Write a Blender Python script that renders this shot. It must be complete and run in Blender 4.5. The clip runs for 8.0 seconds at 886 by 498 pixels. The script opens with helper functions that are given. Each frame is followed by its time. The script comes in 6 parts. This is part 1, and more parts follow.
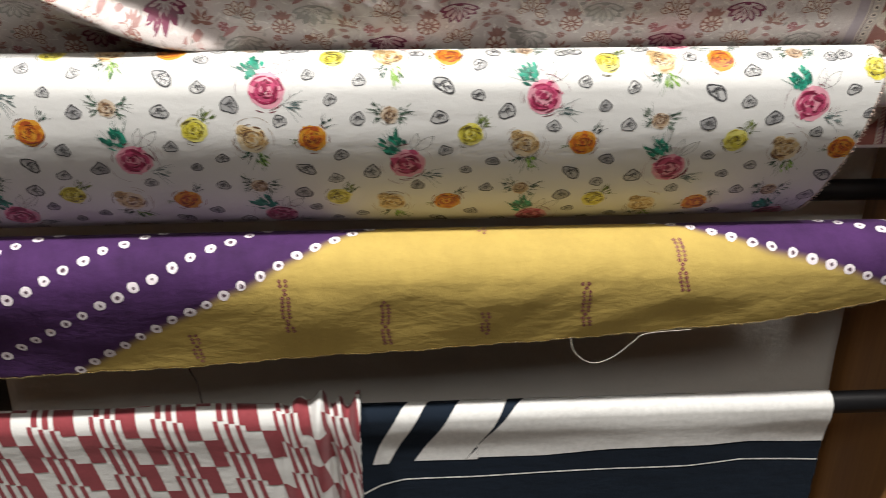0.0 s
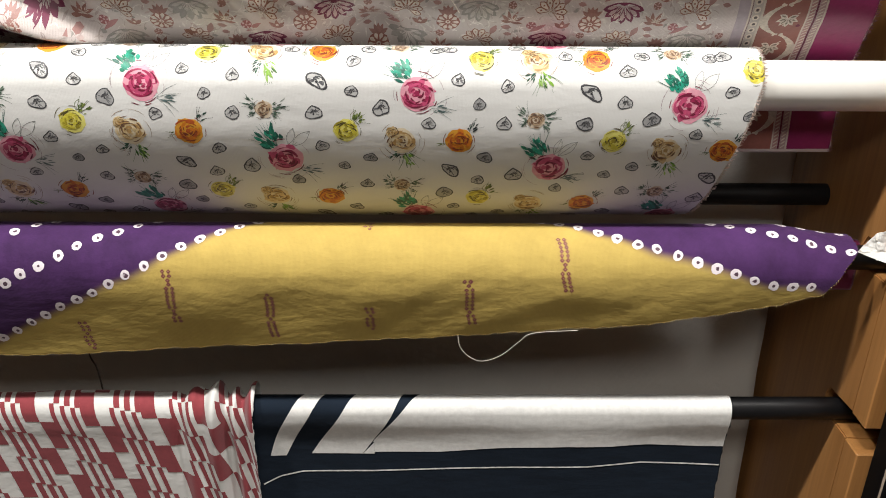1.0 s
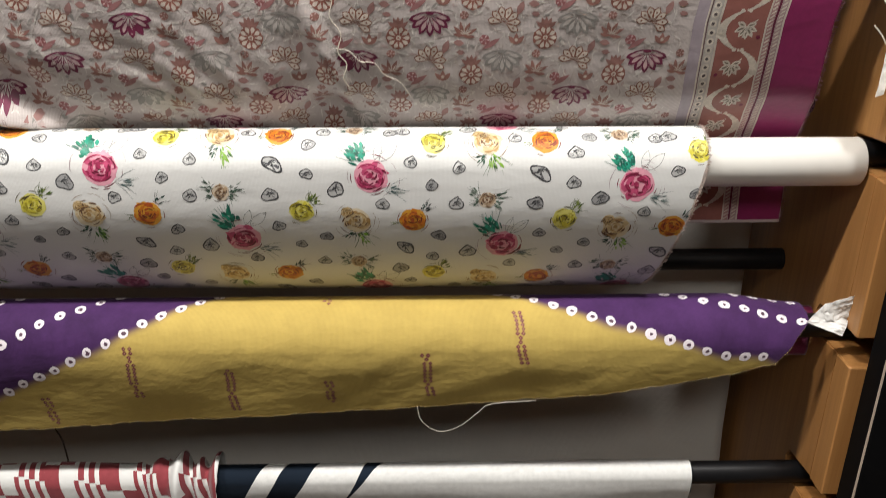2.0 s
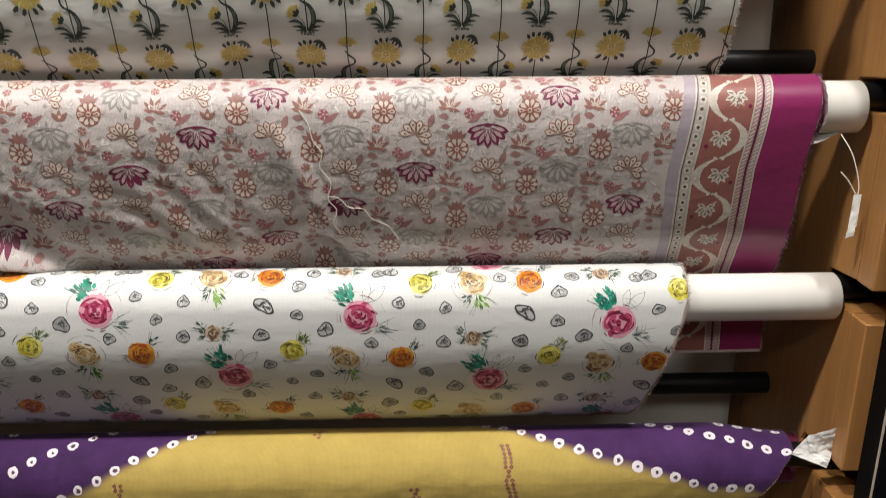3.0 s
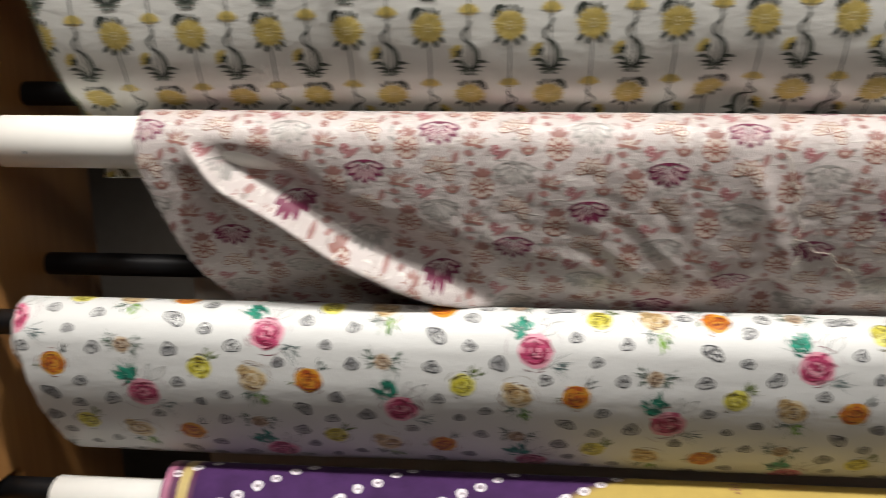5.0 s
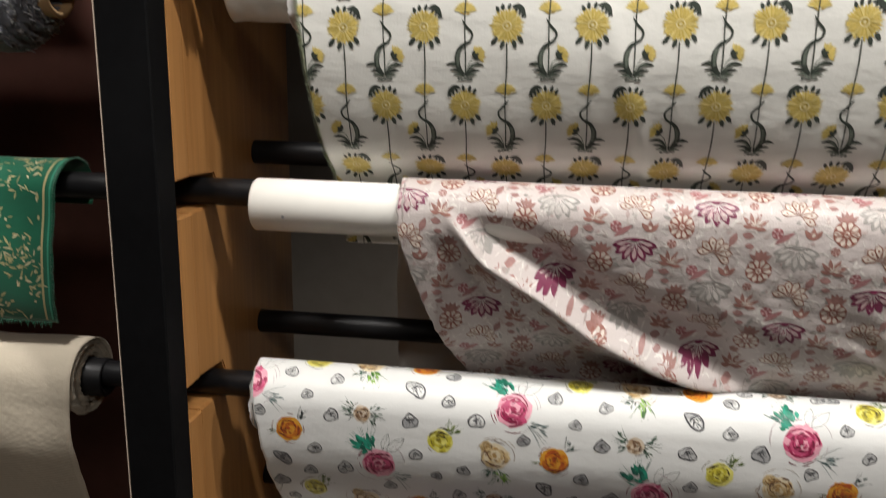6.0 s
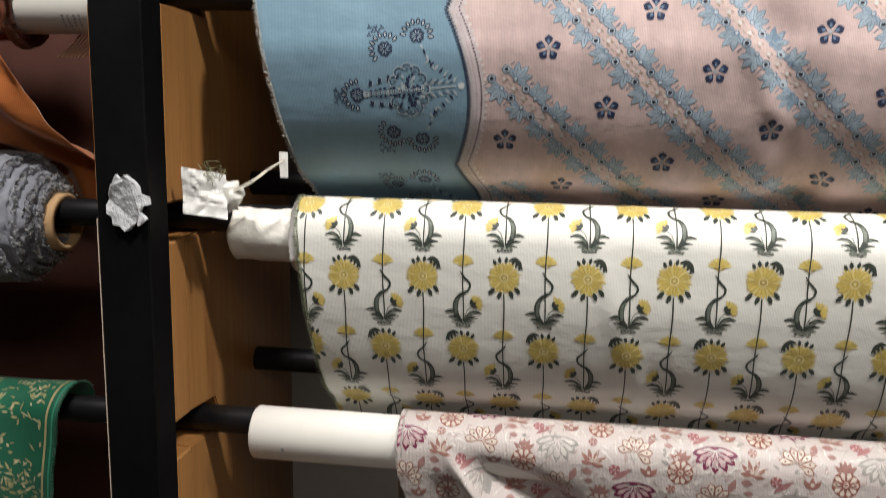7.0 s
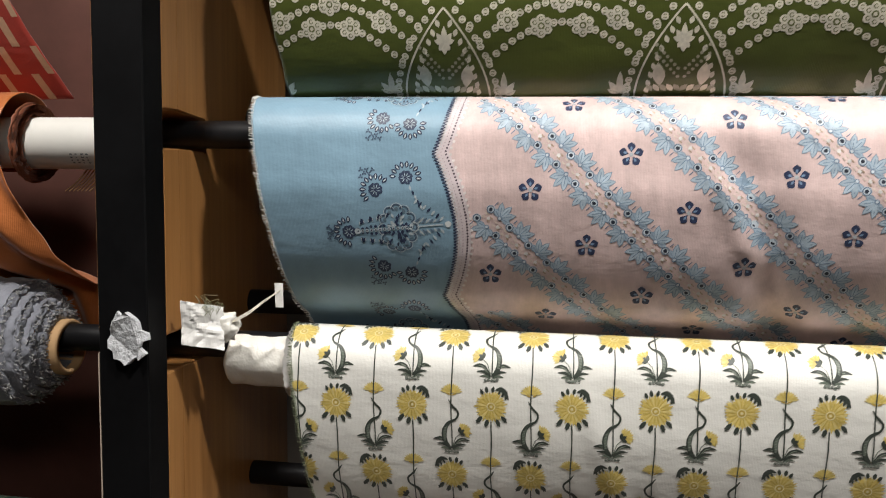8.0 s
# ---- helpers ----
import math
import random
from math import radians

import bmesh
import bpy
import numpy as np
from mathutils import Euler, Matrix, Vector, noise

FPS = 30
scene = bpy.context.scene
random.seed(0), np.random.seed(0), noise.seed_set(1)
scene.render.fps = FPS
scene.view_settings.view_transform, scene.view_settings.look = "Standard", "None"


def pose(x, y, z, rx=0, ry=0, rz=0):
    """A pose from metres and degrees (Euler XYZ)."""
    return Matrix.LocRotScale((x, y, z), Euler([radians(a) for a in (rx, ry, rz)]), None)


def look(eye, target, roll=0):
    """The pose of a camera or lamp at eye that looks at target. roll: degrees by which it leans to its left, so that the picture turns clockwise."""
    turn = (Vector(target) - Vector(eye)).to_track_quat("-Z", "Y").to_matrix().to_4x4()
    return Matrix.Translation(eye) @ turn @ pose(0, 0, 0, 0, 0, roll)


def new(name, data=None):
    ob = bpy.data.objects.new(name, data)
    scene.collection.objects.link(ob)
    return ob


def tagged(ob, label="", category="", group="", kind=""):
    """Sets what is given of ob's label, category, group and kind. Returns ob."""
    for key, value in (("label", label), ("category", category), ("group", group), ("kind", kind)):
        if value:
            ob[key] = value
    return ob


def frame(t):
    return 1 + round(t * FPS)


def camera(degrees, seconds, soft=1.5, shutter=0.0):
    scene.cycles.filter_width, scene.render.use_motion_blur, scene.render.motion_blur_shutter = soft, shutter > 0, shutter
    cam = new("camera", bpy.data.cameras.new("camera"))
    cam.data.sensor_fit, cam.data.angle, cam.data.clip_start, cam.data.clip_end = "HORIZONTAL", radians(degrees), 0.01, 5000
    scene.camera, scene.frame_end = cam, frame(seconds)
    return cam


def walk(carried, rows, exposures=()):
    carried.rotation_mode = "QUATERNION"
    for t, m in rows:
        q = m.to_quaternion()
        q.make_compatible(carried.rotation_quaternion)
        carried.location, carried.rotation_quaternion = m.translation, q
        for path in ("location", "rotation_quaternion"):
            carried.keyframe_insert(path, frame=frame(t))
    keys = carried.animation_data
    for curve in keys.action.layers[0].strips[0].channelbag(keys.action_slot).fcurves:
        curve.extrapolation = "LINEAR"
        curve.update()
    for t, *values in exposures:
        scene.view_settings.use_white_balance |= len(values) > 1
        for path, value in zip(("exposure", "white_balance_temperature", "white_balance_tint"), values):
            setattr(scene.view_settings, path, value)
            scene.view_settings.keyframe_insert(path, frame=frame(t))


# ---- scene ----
cam = camera(53.90, 8.0, 0.8, 0.4)
ROWS = [
    (0, -0.1373, 0.0642, 1.3243, 65.656, -0.063, -3.164),
    (0.5, -0.0232, 0.0575, 1.323, 65.672, -0.786, -1.43),
    (1, 0.0242, 0.0536, 1.3266, 65.429, -0.478, -0.657),
    (1.2, 0.0368, 0.0519, 1.3349, 65.554, -0.271, -0.671),
    (2.3, 0.0707, 0.0591, 1.3977, 68.698, 0.005, -1.253),
    (2.5, 0.0726, 0.0579, 1.4091, 69.954, 0.059, -1.27),
    (3, 0.0777, 0.0556, 1.4473, 72.496, 0.293, -1.457),
    (3.5, 0.0721, 0.0533, 1.4584, 73.743, 0.331, -1.327),
    (4, -0.0027, 0.0537, 1.4464, 74.325, 0.442, -0.329),
    (4.5, -0.1326, 0.0746, 1.4467, 74.298, 0.163, 1.828),
    (5, -0.2881, 0.0985, 1.4599, 73.545, 0.229, 4.67),
    (5.2, -0.349, 0.0988, 1.45, 73.944, 0.187, 6.307),
    (6.3, -0.5078, 0.1163, 1.5414, 76.945, -1.011, 8.512),
    (6.5, -0.5049, 0.1216, 1.586, 77.887, -0.954, 8.606),
    (7, -0.4952, 0.1342, 1.6516, 80.358, -0.881, 8.779),
    (7.5, -0.4964, 0.1302, 1.6908, 83.403, -0.752, 8.993),
    (8, -0.4772, 0.1137, 1.7176, 84.583, -0.623, 9.079),
]
walk(cam, [(t, pose(x, y, z, rx, ry, rz)) for t, x, y, z, rx, ry, rz in ROWS],
     [(0, 0.6), (1.2, 0.65), (2.5, 0.25), (3.5, 0.12), (5, 0.12), (6.5, -0.02), (7, -0.18), (8, -0.25)])

# ---------------- light ----------------
world = bpy.data.worlds.new("shop_air")
scene.world = world
world.use_nodes = True
world.node_tree.nodes["Background"].inputs[0].default_value = (1.0, 0.9, 0.8, 1)
world.node_tree.nodes["Background"].inputs[1].default_value = 0.035


def spot(name, eye, target, watts, size, degrees, blend, colour):
    lamp = bpy.data.lights.new(name, "SPOT")
    lamp.energy, lamp.shadow_soft_size, lamp.spot_size, lamp.spot_blend, lamp.color = watts, size, radians(degrees), blend, colour
    ob = new(name, lamp)
    ob.matrix_world = look(eye, target)
    return ob


LAMPS = [((-0.10, 0.41, 2.66), (-0.10, 0.93, 1.1)), ((0.75, 0.38, 2.66), (0.45, 0.95, 1.0)), ((-0.95, 0.38, 2.66), (-0.8, 0.95, 1.2))]
for (eye, target), watts in zip(LAMPS, (64.0, 50.0, 62.0)):
    spot("track_light_beam", eye, target, watts, 0.05, 95, 0.6, (1.0, 0.965, 0.92))
# unseen soft fill lamp, added to lift the fronts of the bolts
room = bpy.data.lights.new("added_room_fill", "AREA")
room.shape, room.size, room.size_y, room.energy, room.color = "RECTANGLE", 1.2, 0.6, 16.0, (1.0, 0.95, 0.88)
new("added_room_fill", room).matrix_world = look((0.0, -1.2, 2.68), (0.0, -1.19, 0.0))


# ---------------- materials ----------------
def nodes_of(name):
    m = bpy.data.materials.new(name)
    m.use_nodes = True
    nt = m.node_tree
    return m, nt, nt.nodes["Principled BSDF"]


def link(nt, a, b):
    nt.links.new(a, b)


def tex(nt, kind, scale, detail=4.0, rough=0.6, coords="Object", stretch=(1, 1, 1)):
    co = nt.nodes.new("ShaderNodeTexCoord")
    mp = nt.nodes.new("ShaderNodeMapping")
    mp.inputs["Scale"].default_value = stretch
    link(nt, co.outputs[coords], mp.inputs[0])
    t = nt.nodes.new(kind)
    t.inputs["Scale"].default_value = scale
    if "Detail" in t.inputs:
        t.inputs["Detail"].default_value = detail
    if "Roughness" in t.inputs:
        t.inputs["Roughness"].default_value = rough
    link(nt, mp.outputs[0], t.inputs["Vector"])
    return t


def ramp(nt, fac, a, b, lo=0.3, hi=0.7):
    r = nt.nodes.new("ShaderNodeValToRGB")
    r.color_ramp.elements[0].color, r.color_ramp.elements[1].color = (*a, 1), (*b, 1)
    r.color_ramp.elements[0].position, r.color_ramp.elements[1].position = lo, hi
    link(nt, fac, r.inputs[0])
    return r.outputs[0]


def mixed(nt, fac, a, b, mode="MIX"):
    m = nt.nodes.new("ShaderNodeMix")
    m.data_type, m.blend_type = "RGBA", mode
    for sock, val in ((0, fac), (6, a), (7, b)):
        if isinstance(val, (int, float)):
            m.inputs[sock].default_value = val
        elif isinstance(val, tuple):
            m.inputs[sock].default_value = (*val, 1)
        else:
            link(nt, val, m.inputs[sock])
    return m.outputs[2]


def bumped(nt, bsdf, height, strength, distance):
    b = nt.nodes.new("ShaderNodeBump")
    b.inputs["Strength"].default_value, b.inputs["Distance"].default_value = strength, distance
    link(nt, height, b.inputs["Height"])
    link(nt, b.outputs[0], bsdf.inputs["Normal"])


def shade(c, k):
    return tuple(max(0.0, v * k) for v in c)


def plain(name, colour, rough=0.6, metal=0.0, grain=60.0, vary=0.12, bump=0.15, depth=0.0008, gloss=0.5):
    """A surface of one colour with fine grain and slow blotches."""
    m, nt, b = nodes_of(name)
    fine, slow = tex(nt, "ShaderNodeTexNoise", grain), tex(nt, "ShaderNodeTexNoise", grain / 14)
    c = mixed(nt, 0.5, ramp(nt, fine.outputs[0], shade(colour, 1 - vary), shade(colour, 1 + vary)),
              ramp(nt, slow.outputs[0], shade(colour, 1 - vary), shade(colour, 1 + vary)))
    link(nt, c, b.inputs["Base Color"])
    link(nt, ramp(nt, slow.outputs[0], (rough * 0.85,) * 3, (min(1, rough * 1.15),) * 3), b.inputs["Roughness"])
    b.inputs["Metallic"].default_value = metal
    b.inputs["Specular IOR Level"].default_value = gloss
    bumped(nt, b, fine.outputs[0], bump, depth)
    return m


def cloth(name, colour, rough=0.62, sheen=0.25, vary=0.06, weave=1500.0, second=None, attr="", third=None, creases=0.5):
    """Woven cloth: fine threads both ways, soft creases; a second dye where the attribute says so."""
    m, nt, b = nodes_of(name)
    slow = tex(nt, "ShaderNodeTexNoise", 9.0)
    c = ramp(nt, slow.outputs[0], shade(colour, 1 - vary), shade(colour, 1 + vary))
    if second:
        at = nt.nodes.new("ShaderNodeAttribute")
        at.attribute_name = attr
        streak = tex(nt, "ShaderNodeTexNoise", 34.0, 6, 0.7, stretch=(1.0, 1.0, 0.35))
        c2 = ramp(nt, streak.outputs[0], shade(second, 0.92), shade(second, 1.08))
        c = mixed(nt, 0.5, c, ramp(nt, streak.outputs[0], shade(colour, 0.62), shade(colour, 1.45)))
        c = mixed(nt, at.outputs["Fac"], c, c2)
    warp = tex(nt, "ShaderNodeTexWave", weave / 6.3, 1.0, stretch=(1, 0.15, 0.15))
    weft = tex(nt, "ShaderNodeTexNoise", 620.0, 2.0, stretch=(0.25, 1, 1))
    thread = mixed(nt, 0.5, warp.outputs[0], weft.outputs[0])
    c = mixed(nt, 0.05, c, thread, "OVERLAY")
    link(nt, c, b.inputs["Base Color"])
    b.inputs["Roughness"].default_value = rough
    b.inputs["Specular IOR Level"].default_value = 0.18 if rough > 0.7 else 0.4
    b.inputs["Sheen Weight"].default_value, b.inputs["Sheen Roughness"].default_value = sheen, 0.45
    crease = tex(nt, "ShaderNodeTexNoise", 26.0, 5.0, 0.55, stretch=(1.0, 1.0, 1.7))
    h = mixed(nt, 0.04, crease.outputs[0], thread)
    bumped(nt, b, h, creases, 0.004)
    return m


def wood(name, light, dark):
    m, nt, b = nodes_of(name)
    slow = tex(nt, "ShaderNodeTexNoise", 5.0, 3, 0.5, stretch=(3, 3, 0.35))
    fine = tex(nt, "ShaderNodeTexNoise", 70.0, 6, 0.7, stretch=(1.4, 1.4, 0.05))
    knots = tex(nt, "ShaderNodeTexVoronoi", 5.0, stretch=(2.4, 2.4, 0.8))
    c = mixed(nt, 0.5, ramp(nt, slow.outputs[0], dark, light), ramp(nt, fine.outputs[0], shade(dark, 0.85), shade(light, 1.1)))
    c = mixed(nt, ramp(nt, knots.outputs["Distance"], (0.75,) * 3, (0,) * 3, 0.03, 0.10), c, shade(dark, 0.35))
    link(nt, c, b.inputs["Base Color"])
    link(nt, ramp(nt, slow.outputs[0], (0.34,) * 3, (0.5,) * 3), b.inputs["Roughness"])
    bumped(nt, b, fine.outputs[0], 0.18, 0.001)
    return m


M_PINE = wood("varnished_pine", (0.50, 0.25, 0.085), (0.34, 0.145, 0.04))
M_BLACK = plain("black_laminate", (0.0045, 0.0045, 0.005), 0.6, 0, 120, 0.3, 0.05, gloss=0.1)
M_EDGE = plain("pale_board_edge", (0.55, 0.45, 0.36), 0.6)
M_ROD = plain("black_steel_rod", (0.008, 0.008, 0.009), 0.42, 0.0, 90, 0.3, 0.08, gloss=0.28)
M_TUBE = plain("white_paper_tube", (0.80, 0.78, 0.73), 0.55, 0, 40, 0.05, 0.1)
M_CARD = plain("brown_cardboard", (0.42, 0.25, 0.12), 0.8, 0, 60, 0.15)
M_PAPER = plain("white_paper", (0.82, 0.81, 0.78), 0.6, 0, 30, 0.05, 0.3, 0.002)
M_INK = plain("grey_ink", (0.12, 0.12, 0.13), 0.7)
M_FILM = plain("crumpled_white_wrap", (0.78, 0.76, 0.70), 0.35, 0, 30, 0.07, 0.8, 0.004)
M_STRING = plain("pale_thread", (0.75, 0.70, 0.60), 0.8)
M_FLOOR = plain("dark_shop_floor", (0.10, 0.075, 0.06), 0.5, 0, 12, 0.3)
M_WALLS = plain("shop_wall_paint", (0.30, 0.26, 0.22), 0.85, 0, 15, 0.1)
M_CEIL = plain("shop_ceiling_paint", (0.6, 0.57, 0.52), 0.9, 0, 15, 0.06)
M_GREY = cloth("grey_lining_cloth", (0.60, 0.59, 0.56), 0.8, 0.1, 0.05)
M_FLORAL = cloth("white_satin_cotton", (0.72, 0.72, 0.70), 0.42, 0.3, 0.03, creases=0.25)
M_YELLOWCLOTH = cloth("ivory_brocade", (0.78, 0.77, 0.72), 0.42, 0.3, 0.03, creases=0.35)
M_PINKCLOTH = cloth("pale_pink_jacquard", (0.535, 0.475, 0.455), 0.42, 0.35, 0.06, creases=0.6)
M_PURPLE = cloth("tie_dyed_cotton", (0.060, 0.021, 0.092), 0.78, 0.08, 0.35, second=(0.50, 0.365, 0.10), attr="dye", creases=0.6)
M_BLUEPINK = cloth("two_tone_satin", (0.60, 0.455, 0.435), 0.46, 0.3, 0.04, second=(0.19, 0.31, 0.40), attr="dye", creases=0.3)
M_GREENCLOTH = cloth("olive_satin", (0.056, 0.070, 0.010), 0.34, 0.25, 0.1, creases=0.4)
M_NAVY = cloth("navy_cotton", (0.009, 0.016, 0.028), 0.9, 0.03, 0.1)
M_WHITECLOTH = cloth("white_cotton", (0.72, 0.72, 0.70), 0.8, 0.2, 0.03)
M_REDCLOTH = cloth("brick_red_cotton", (0.30, 0.055, 0.065), 0.8, 0.2, 0.08)
M_ORANGE = cloth("orange_silk", (0.55, 0.17, 0.045), 0.38, 0.4, 0.12)
M_FLEECE = cloth("grey_fleece", (0.26, 0.27, 0.31), 0.95, 0.5, 0.25, creases=1.0)
M_EMERALD = cloth("emerald_brocade", (0.012, 0.13, 0.07), 0.5, 0.3, 0.1)
M_GOLD = cloth("gold_thread", (0.52, 0.44, 0.20), 0.4, 0.2, 0.2)
M_CREAM = cloth("cream_cotton", (0.66, 0.58, 0.46), 0.8, 0.2, 0.05)
M_MAROON = cloth("maroon_satin", (0.155, 0.010, 0.055), 0.45, 0.3, 0.08)


# ---------------- building tools ----------------
def part(name, bm, material, parent=None, label="", smooth=True):
    """Links a bmesh as one mesh object under a thing or a part."""
    me = bpy.data.meshes.new(name)
    bm.normal_update()
    bm.to_mesh(me)
    bm.free()
    return mesh_part(name, me, material, parent, label, smooth)


def mesh_part(name, me, materials, parent=None, label="", smooth=True):
    for m in materials if isinstance(materials, (list, tuple)) else [materials]:
        me.materials.append(m)
    if smooth:
        me.polygons.foreach_set("use_smooth", [True] * len(me.polygons))
    ob = new(name, me)
    ob.parent = parent
    if label:
        ob["label"] = label
    return ob


def box(lo, hi, bevel=0.002, bm=None, seg=1):
    bm = bm or bmesh.new()
    got = bmesh.ops.create_cube(bm, size=1.0)
    size, mid = [b - a for a, b in zip(lo, hi)], [(a + b) / 2 for a, b in zip(lo, hi)]
    for v in got["verts"]:
        v.co = Vector([c * s + m for c, s, m in zip(v.co, size, mid)])
    if bevel:
        edges = {e for v in got["verts"] for e in v.link_edges}
        bmesh.ops.bevel(bm, geom=list(edges), offset=bevel, segments=seg, affect="EDGES", profile=0.5)
    return bm


def pipe(x0, x1, y, z, r, inner=0.0, seg=40, bevel=0.0015, bm=None, wobble=0.0):
    """A bar or tube along x, open where inner is given."""
    bm = bm or bmesh.new()
    b = min(bevel, r * 0.3)
    prof = [(x0, r - b), (x0 + b, r)] + [(x0 + (x1 - x0) * i / 12, r) for i in range(1, 12)] + [(x1 - b, r), (x1, r - b)]
    prof = [(x0, inner)] + prof + [(x1, inner)]
    if inner:
        prof += [(x0, inner)]
    rings = []
    for x, q in prof:
        if q <= 0:
            rings.append([bm.verts.new((x, y, z))])
        else:
            k = 1 + wobble * noise.noise((x * 9, q * 60, z * 5))
            rings.append([bm.verts.new((x, y + q * k * math.cos(2 * math.pi * i / seg), z + q * k * math.sin(2 * math.pi * i / seg))) for i in range(seg)])
    for a, c in zip(rings, rings[1:]):
        for i in range(seg):
            j = (i + 1) % seg
            if len(a) == 1:
                bm.faces.new((a[0], c[j], c[i]))
            elif len(c) == 1:
                bm.faces.new((a[i], a[j], c[0]))
            else:
                bm.faces.new((a[i], a[j], c[j], c[i]))
    bmesh.ops.recalc_face_normals(bm, faces=bm.faces)
    return bm


def thread(points, r, bm=None, seg=6):
    """A thin round strand through points."""
    bm = bm or bmesh.new()
    pts = [Vector(p) for p in points]
    rings = []
    for i, p in enumerate(pts):
        d = (pts[min(i + 1, len(pts) - 1)] - pts[max(i - 1, 0)]).normalized()
        a = d.orthogonal().normalized()
        b = d.cross(a)
        rings.append([bm.verts.new(p + r * (a * math.cos(2 * math.pi * k / seg) + b * math.sin(2 * math.pi * k / seg))) for k in range(seg)])
    for a, c in zip(rings, rings[1:]):
        # join each vertex to the nearest of the next ring
        off = min(range(seg), key=lambda k: (a[0].co - c[k].co).length)
        for i in range(seg):
            bm.faces.new((a[i], a[(i + 1) % seg], c[(i + 1 + off) % seg], c[(i + off) % seg]))
    bm.faces.new(rings[0]), bm.faces.new(rings[-1])
    bmesh.ops.recalc_face_normals(bm, faces=bm.faces)
    return bm


def spline(points, n=14):
    """A smooth line through points (Catmull-Rom)."""
    p = np.array([points[0], *points, points[-1]], float)
    out = []
    for i in range(1, len(p) - 2):
        for s in np.arange(n) / n:
            a, b, c, d = p[i - 1], p[i], p[i + 1], p[i + 2]
            out.append(0.5 * (2 * b + (c - a) * s + (2 * a - 5 * b + 4 * c - d) * s * s + (3 * b - a - 3 * c + d) * s ** 3))
    out.append(p[-2])
    return np.array(out)


def smoothstep(a, b, x):
    t = np.clip((x - a) / (b - a), 0, 1)
    return t * t * (3 - 2 * t)


def wave_noise(x, v, seed, n=9, fx=(8, 60), fv=(4, 40)):
    """Smooth random relief of about unit size."""
    g = np.random.RandomState(seed)
    out = 0 * x
    for _ in range(n):
        out = out + np.sin(g.uniform(*fx) * x * g.choice([-1, 1]) + g.uniform(*fv) * v + g.uniform(0, 6.3)) / n ** 0.5
    return out


class Drape:
    """Cloth over a roll along x: v is the length along the cloth, 0 on the roll's ridge, growing to the front and down."""

    def __init__(self, yc, zc, r, fall, back=2.2, relief=None, left=None, right=None, hem=None):
        a = np.linspace(-back, 1.45, 60)
        line = np.column_stack([yc - r * np.sin(a), zc + r * np.cos(a)])
        line = np.vstack([line, spline([line[-1], *fall])[3:]])
        step = np.hypot(*np.diff(line, axis=0).T)
        s = np.concatenate([[0], np.cumsum(step)])
        self.s = s - s[np.argmin(abs(np.concatenate([a, np.full(len(line) - 60, 9.0)])))]
        self.line, self.r, self.zc, self.yc = line, r, zc, yc
        t = np.gradient(line, self.s, axis=0)
        t /= np.linalg.norm(t, axis=1)[:, None]
        self.n = np.column_stack([t[:, 1], -t[:, 0]])
        self.v0, self.v1 = self.s[0], self.s[-1]
        self.relief = relief or (lambda x, v: 0 * x)
        self.left, self.right, self.hem = left, right, hem

    def v_at(self, z):
        """The cloth length at which the fall passes height z."""
        k = self.s > 0
        return float(np.interp(-z, -self.line[k, 1], self.s[k]))

    def at(self, x, v, lift=0.0):
        x, v = np.asarray(x, float), np.asarray(v, float)
        y, z = np.interp(v, self.s, self.line[:, 0]), np.interp(v, self.s, self.line[:, 1])
        ny, nz = np.interp(v, self.s, self.n[:, 0]), np.interp(v, self.s, self.n[:, 1])
        ln = np.hypot(ny, nz)
        h = self.relief(x, v) + lift
        return np.stack([x + 0 * v, y + ny / ln * h, z + nz / ln * h], -1)

    def grid(self, nx, nv, fray=0.0015, seed=3):
        """x and v of the cloth's grid, with uneven side edges."""
        v = np.linspace(self.v0, self.v1, nv)
        g = np.random.RandomState(seed)
        jl, jr = (np.convolve(g.uniform(-1, 1, nv), [0.3, 0.4, 0.3], "same") * fray for _ in range(2))
        a, b = self.left(v) + jl, self.right(v) + jr
        s = np.linspace(0, 1, nx)
        x = a[:, None] + (b - a)[:, None] * s
        vv = np.repeat(v[:, None], nx, 1)
        if self.hem is not None:
            lo = self.hem(x)
            q = (vv - self.v0) / (self.v1 - self.v0)
            vv = self.v0 + q * (lo - self.v0)
        return x, vv


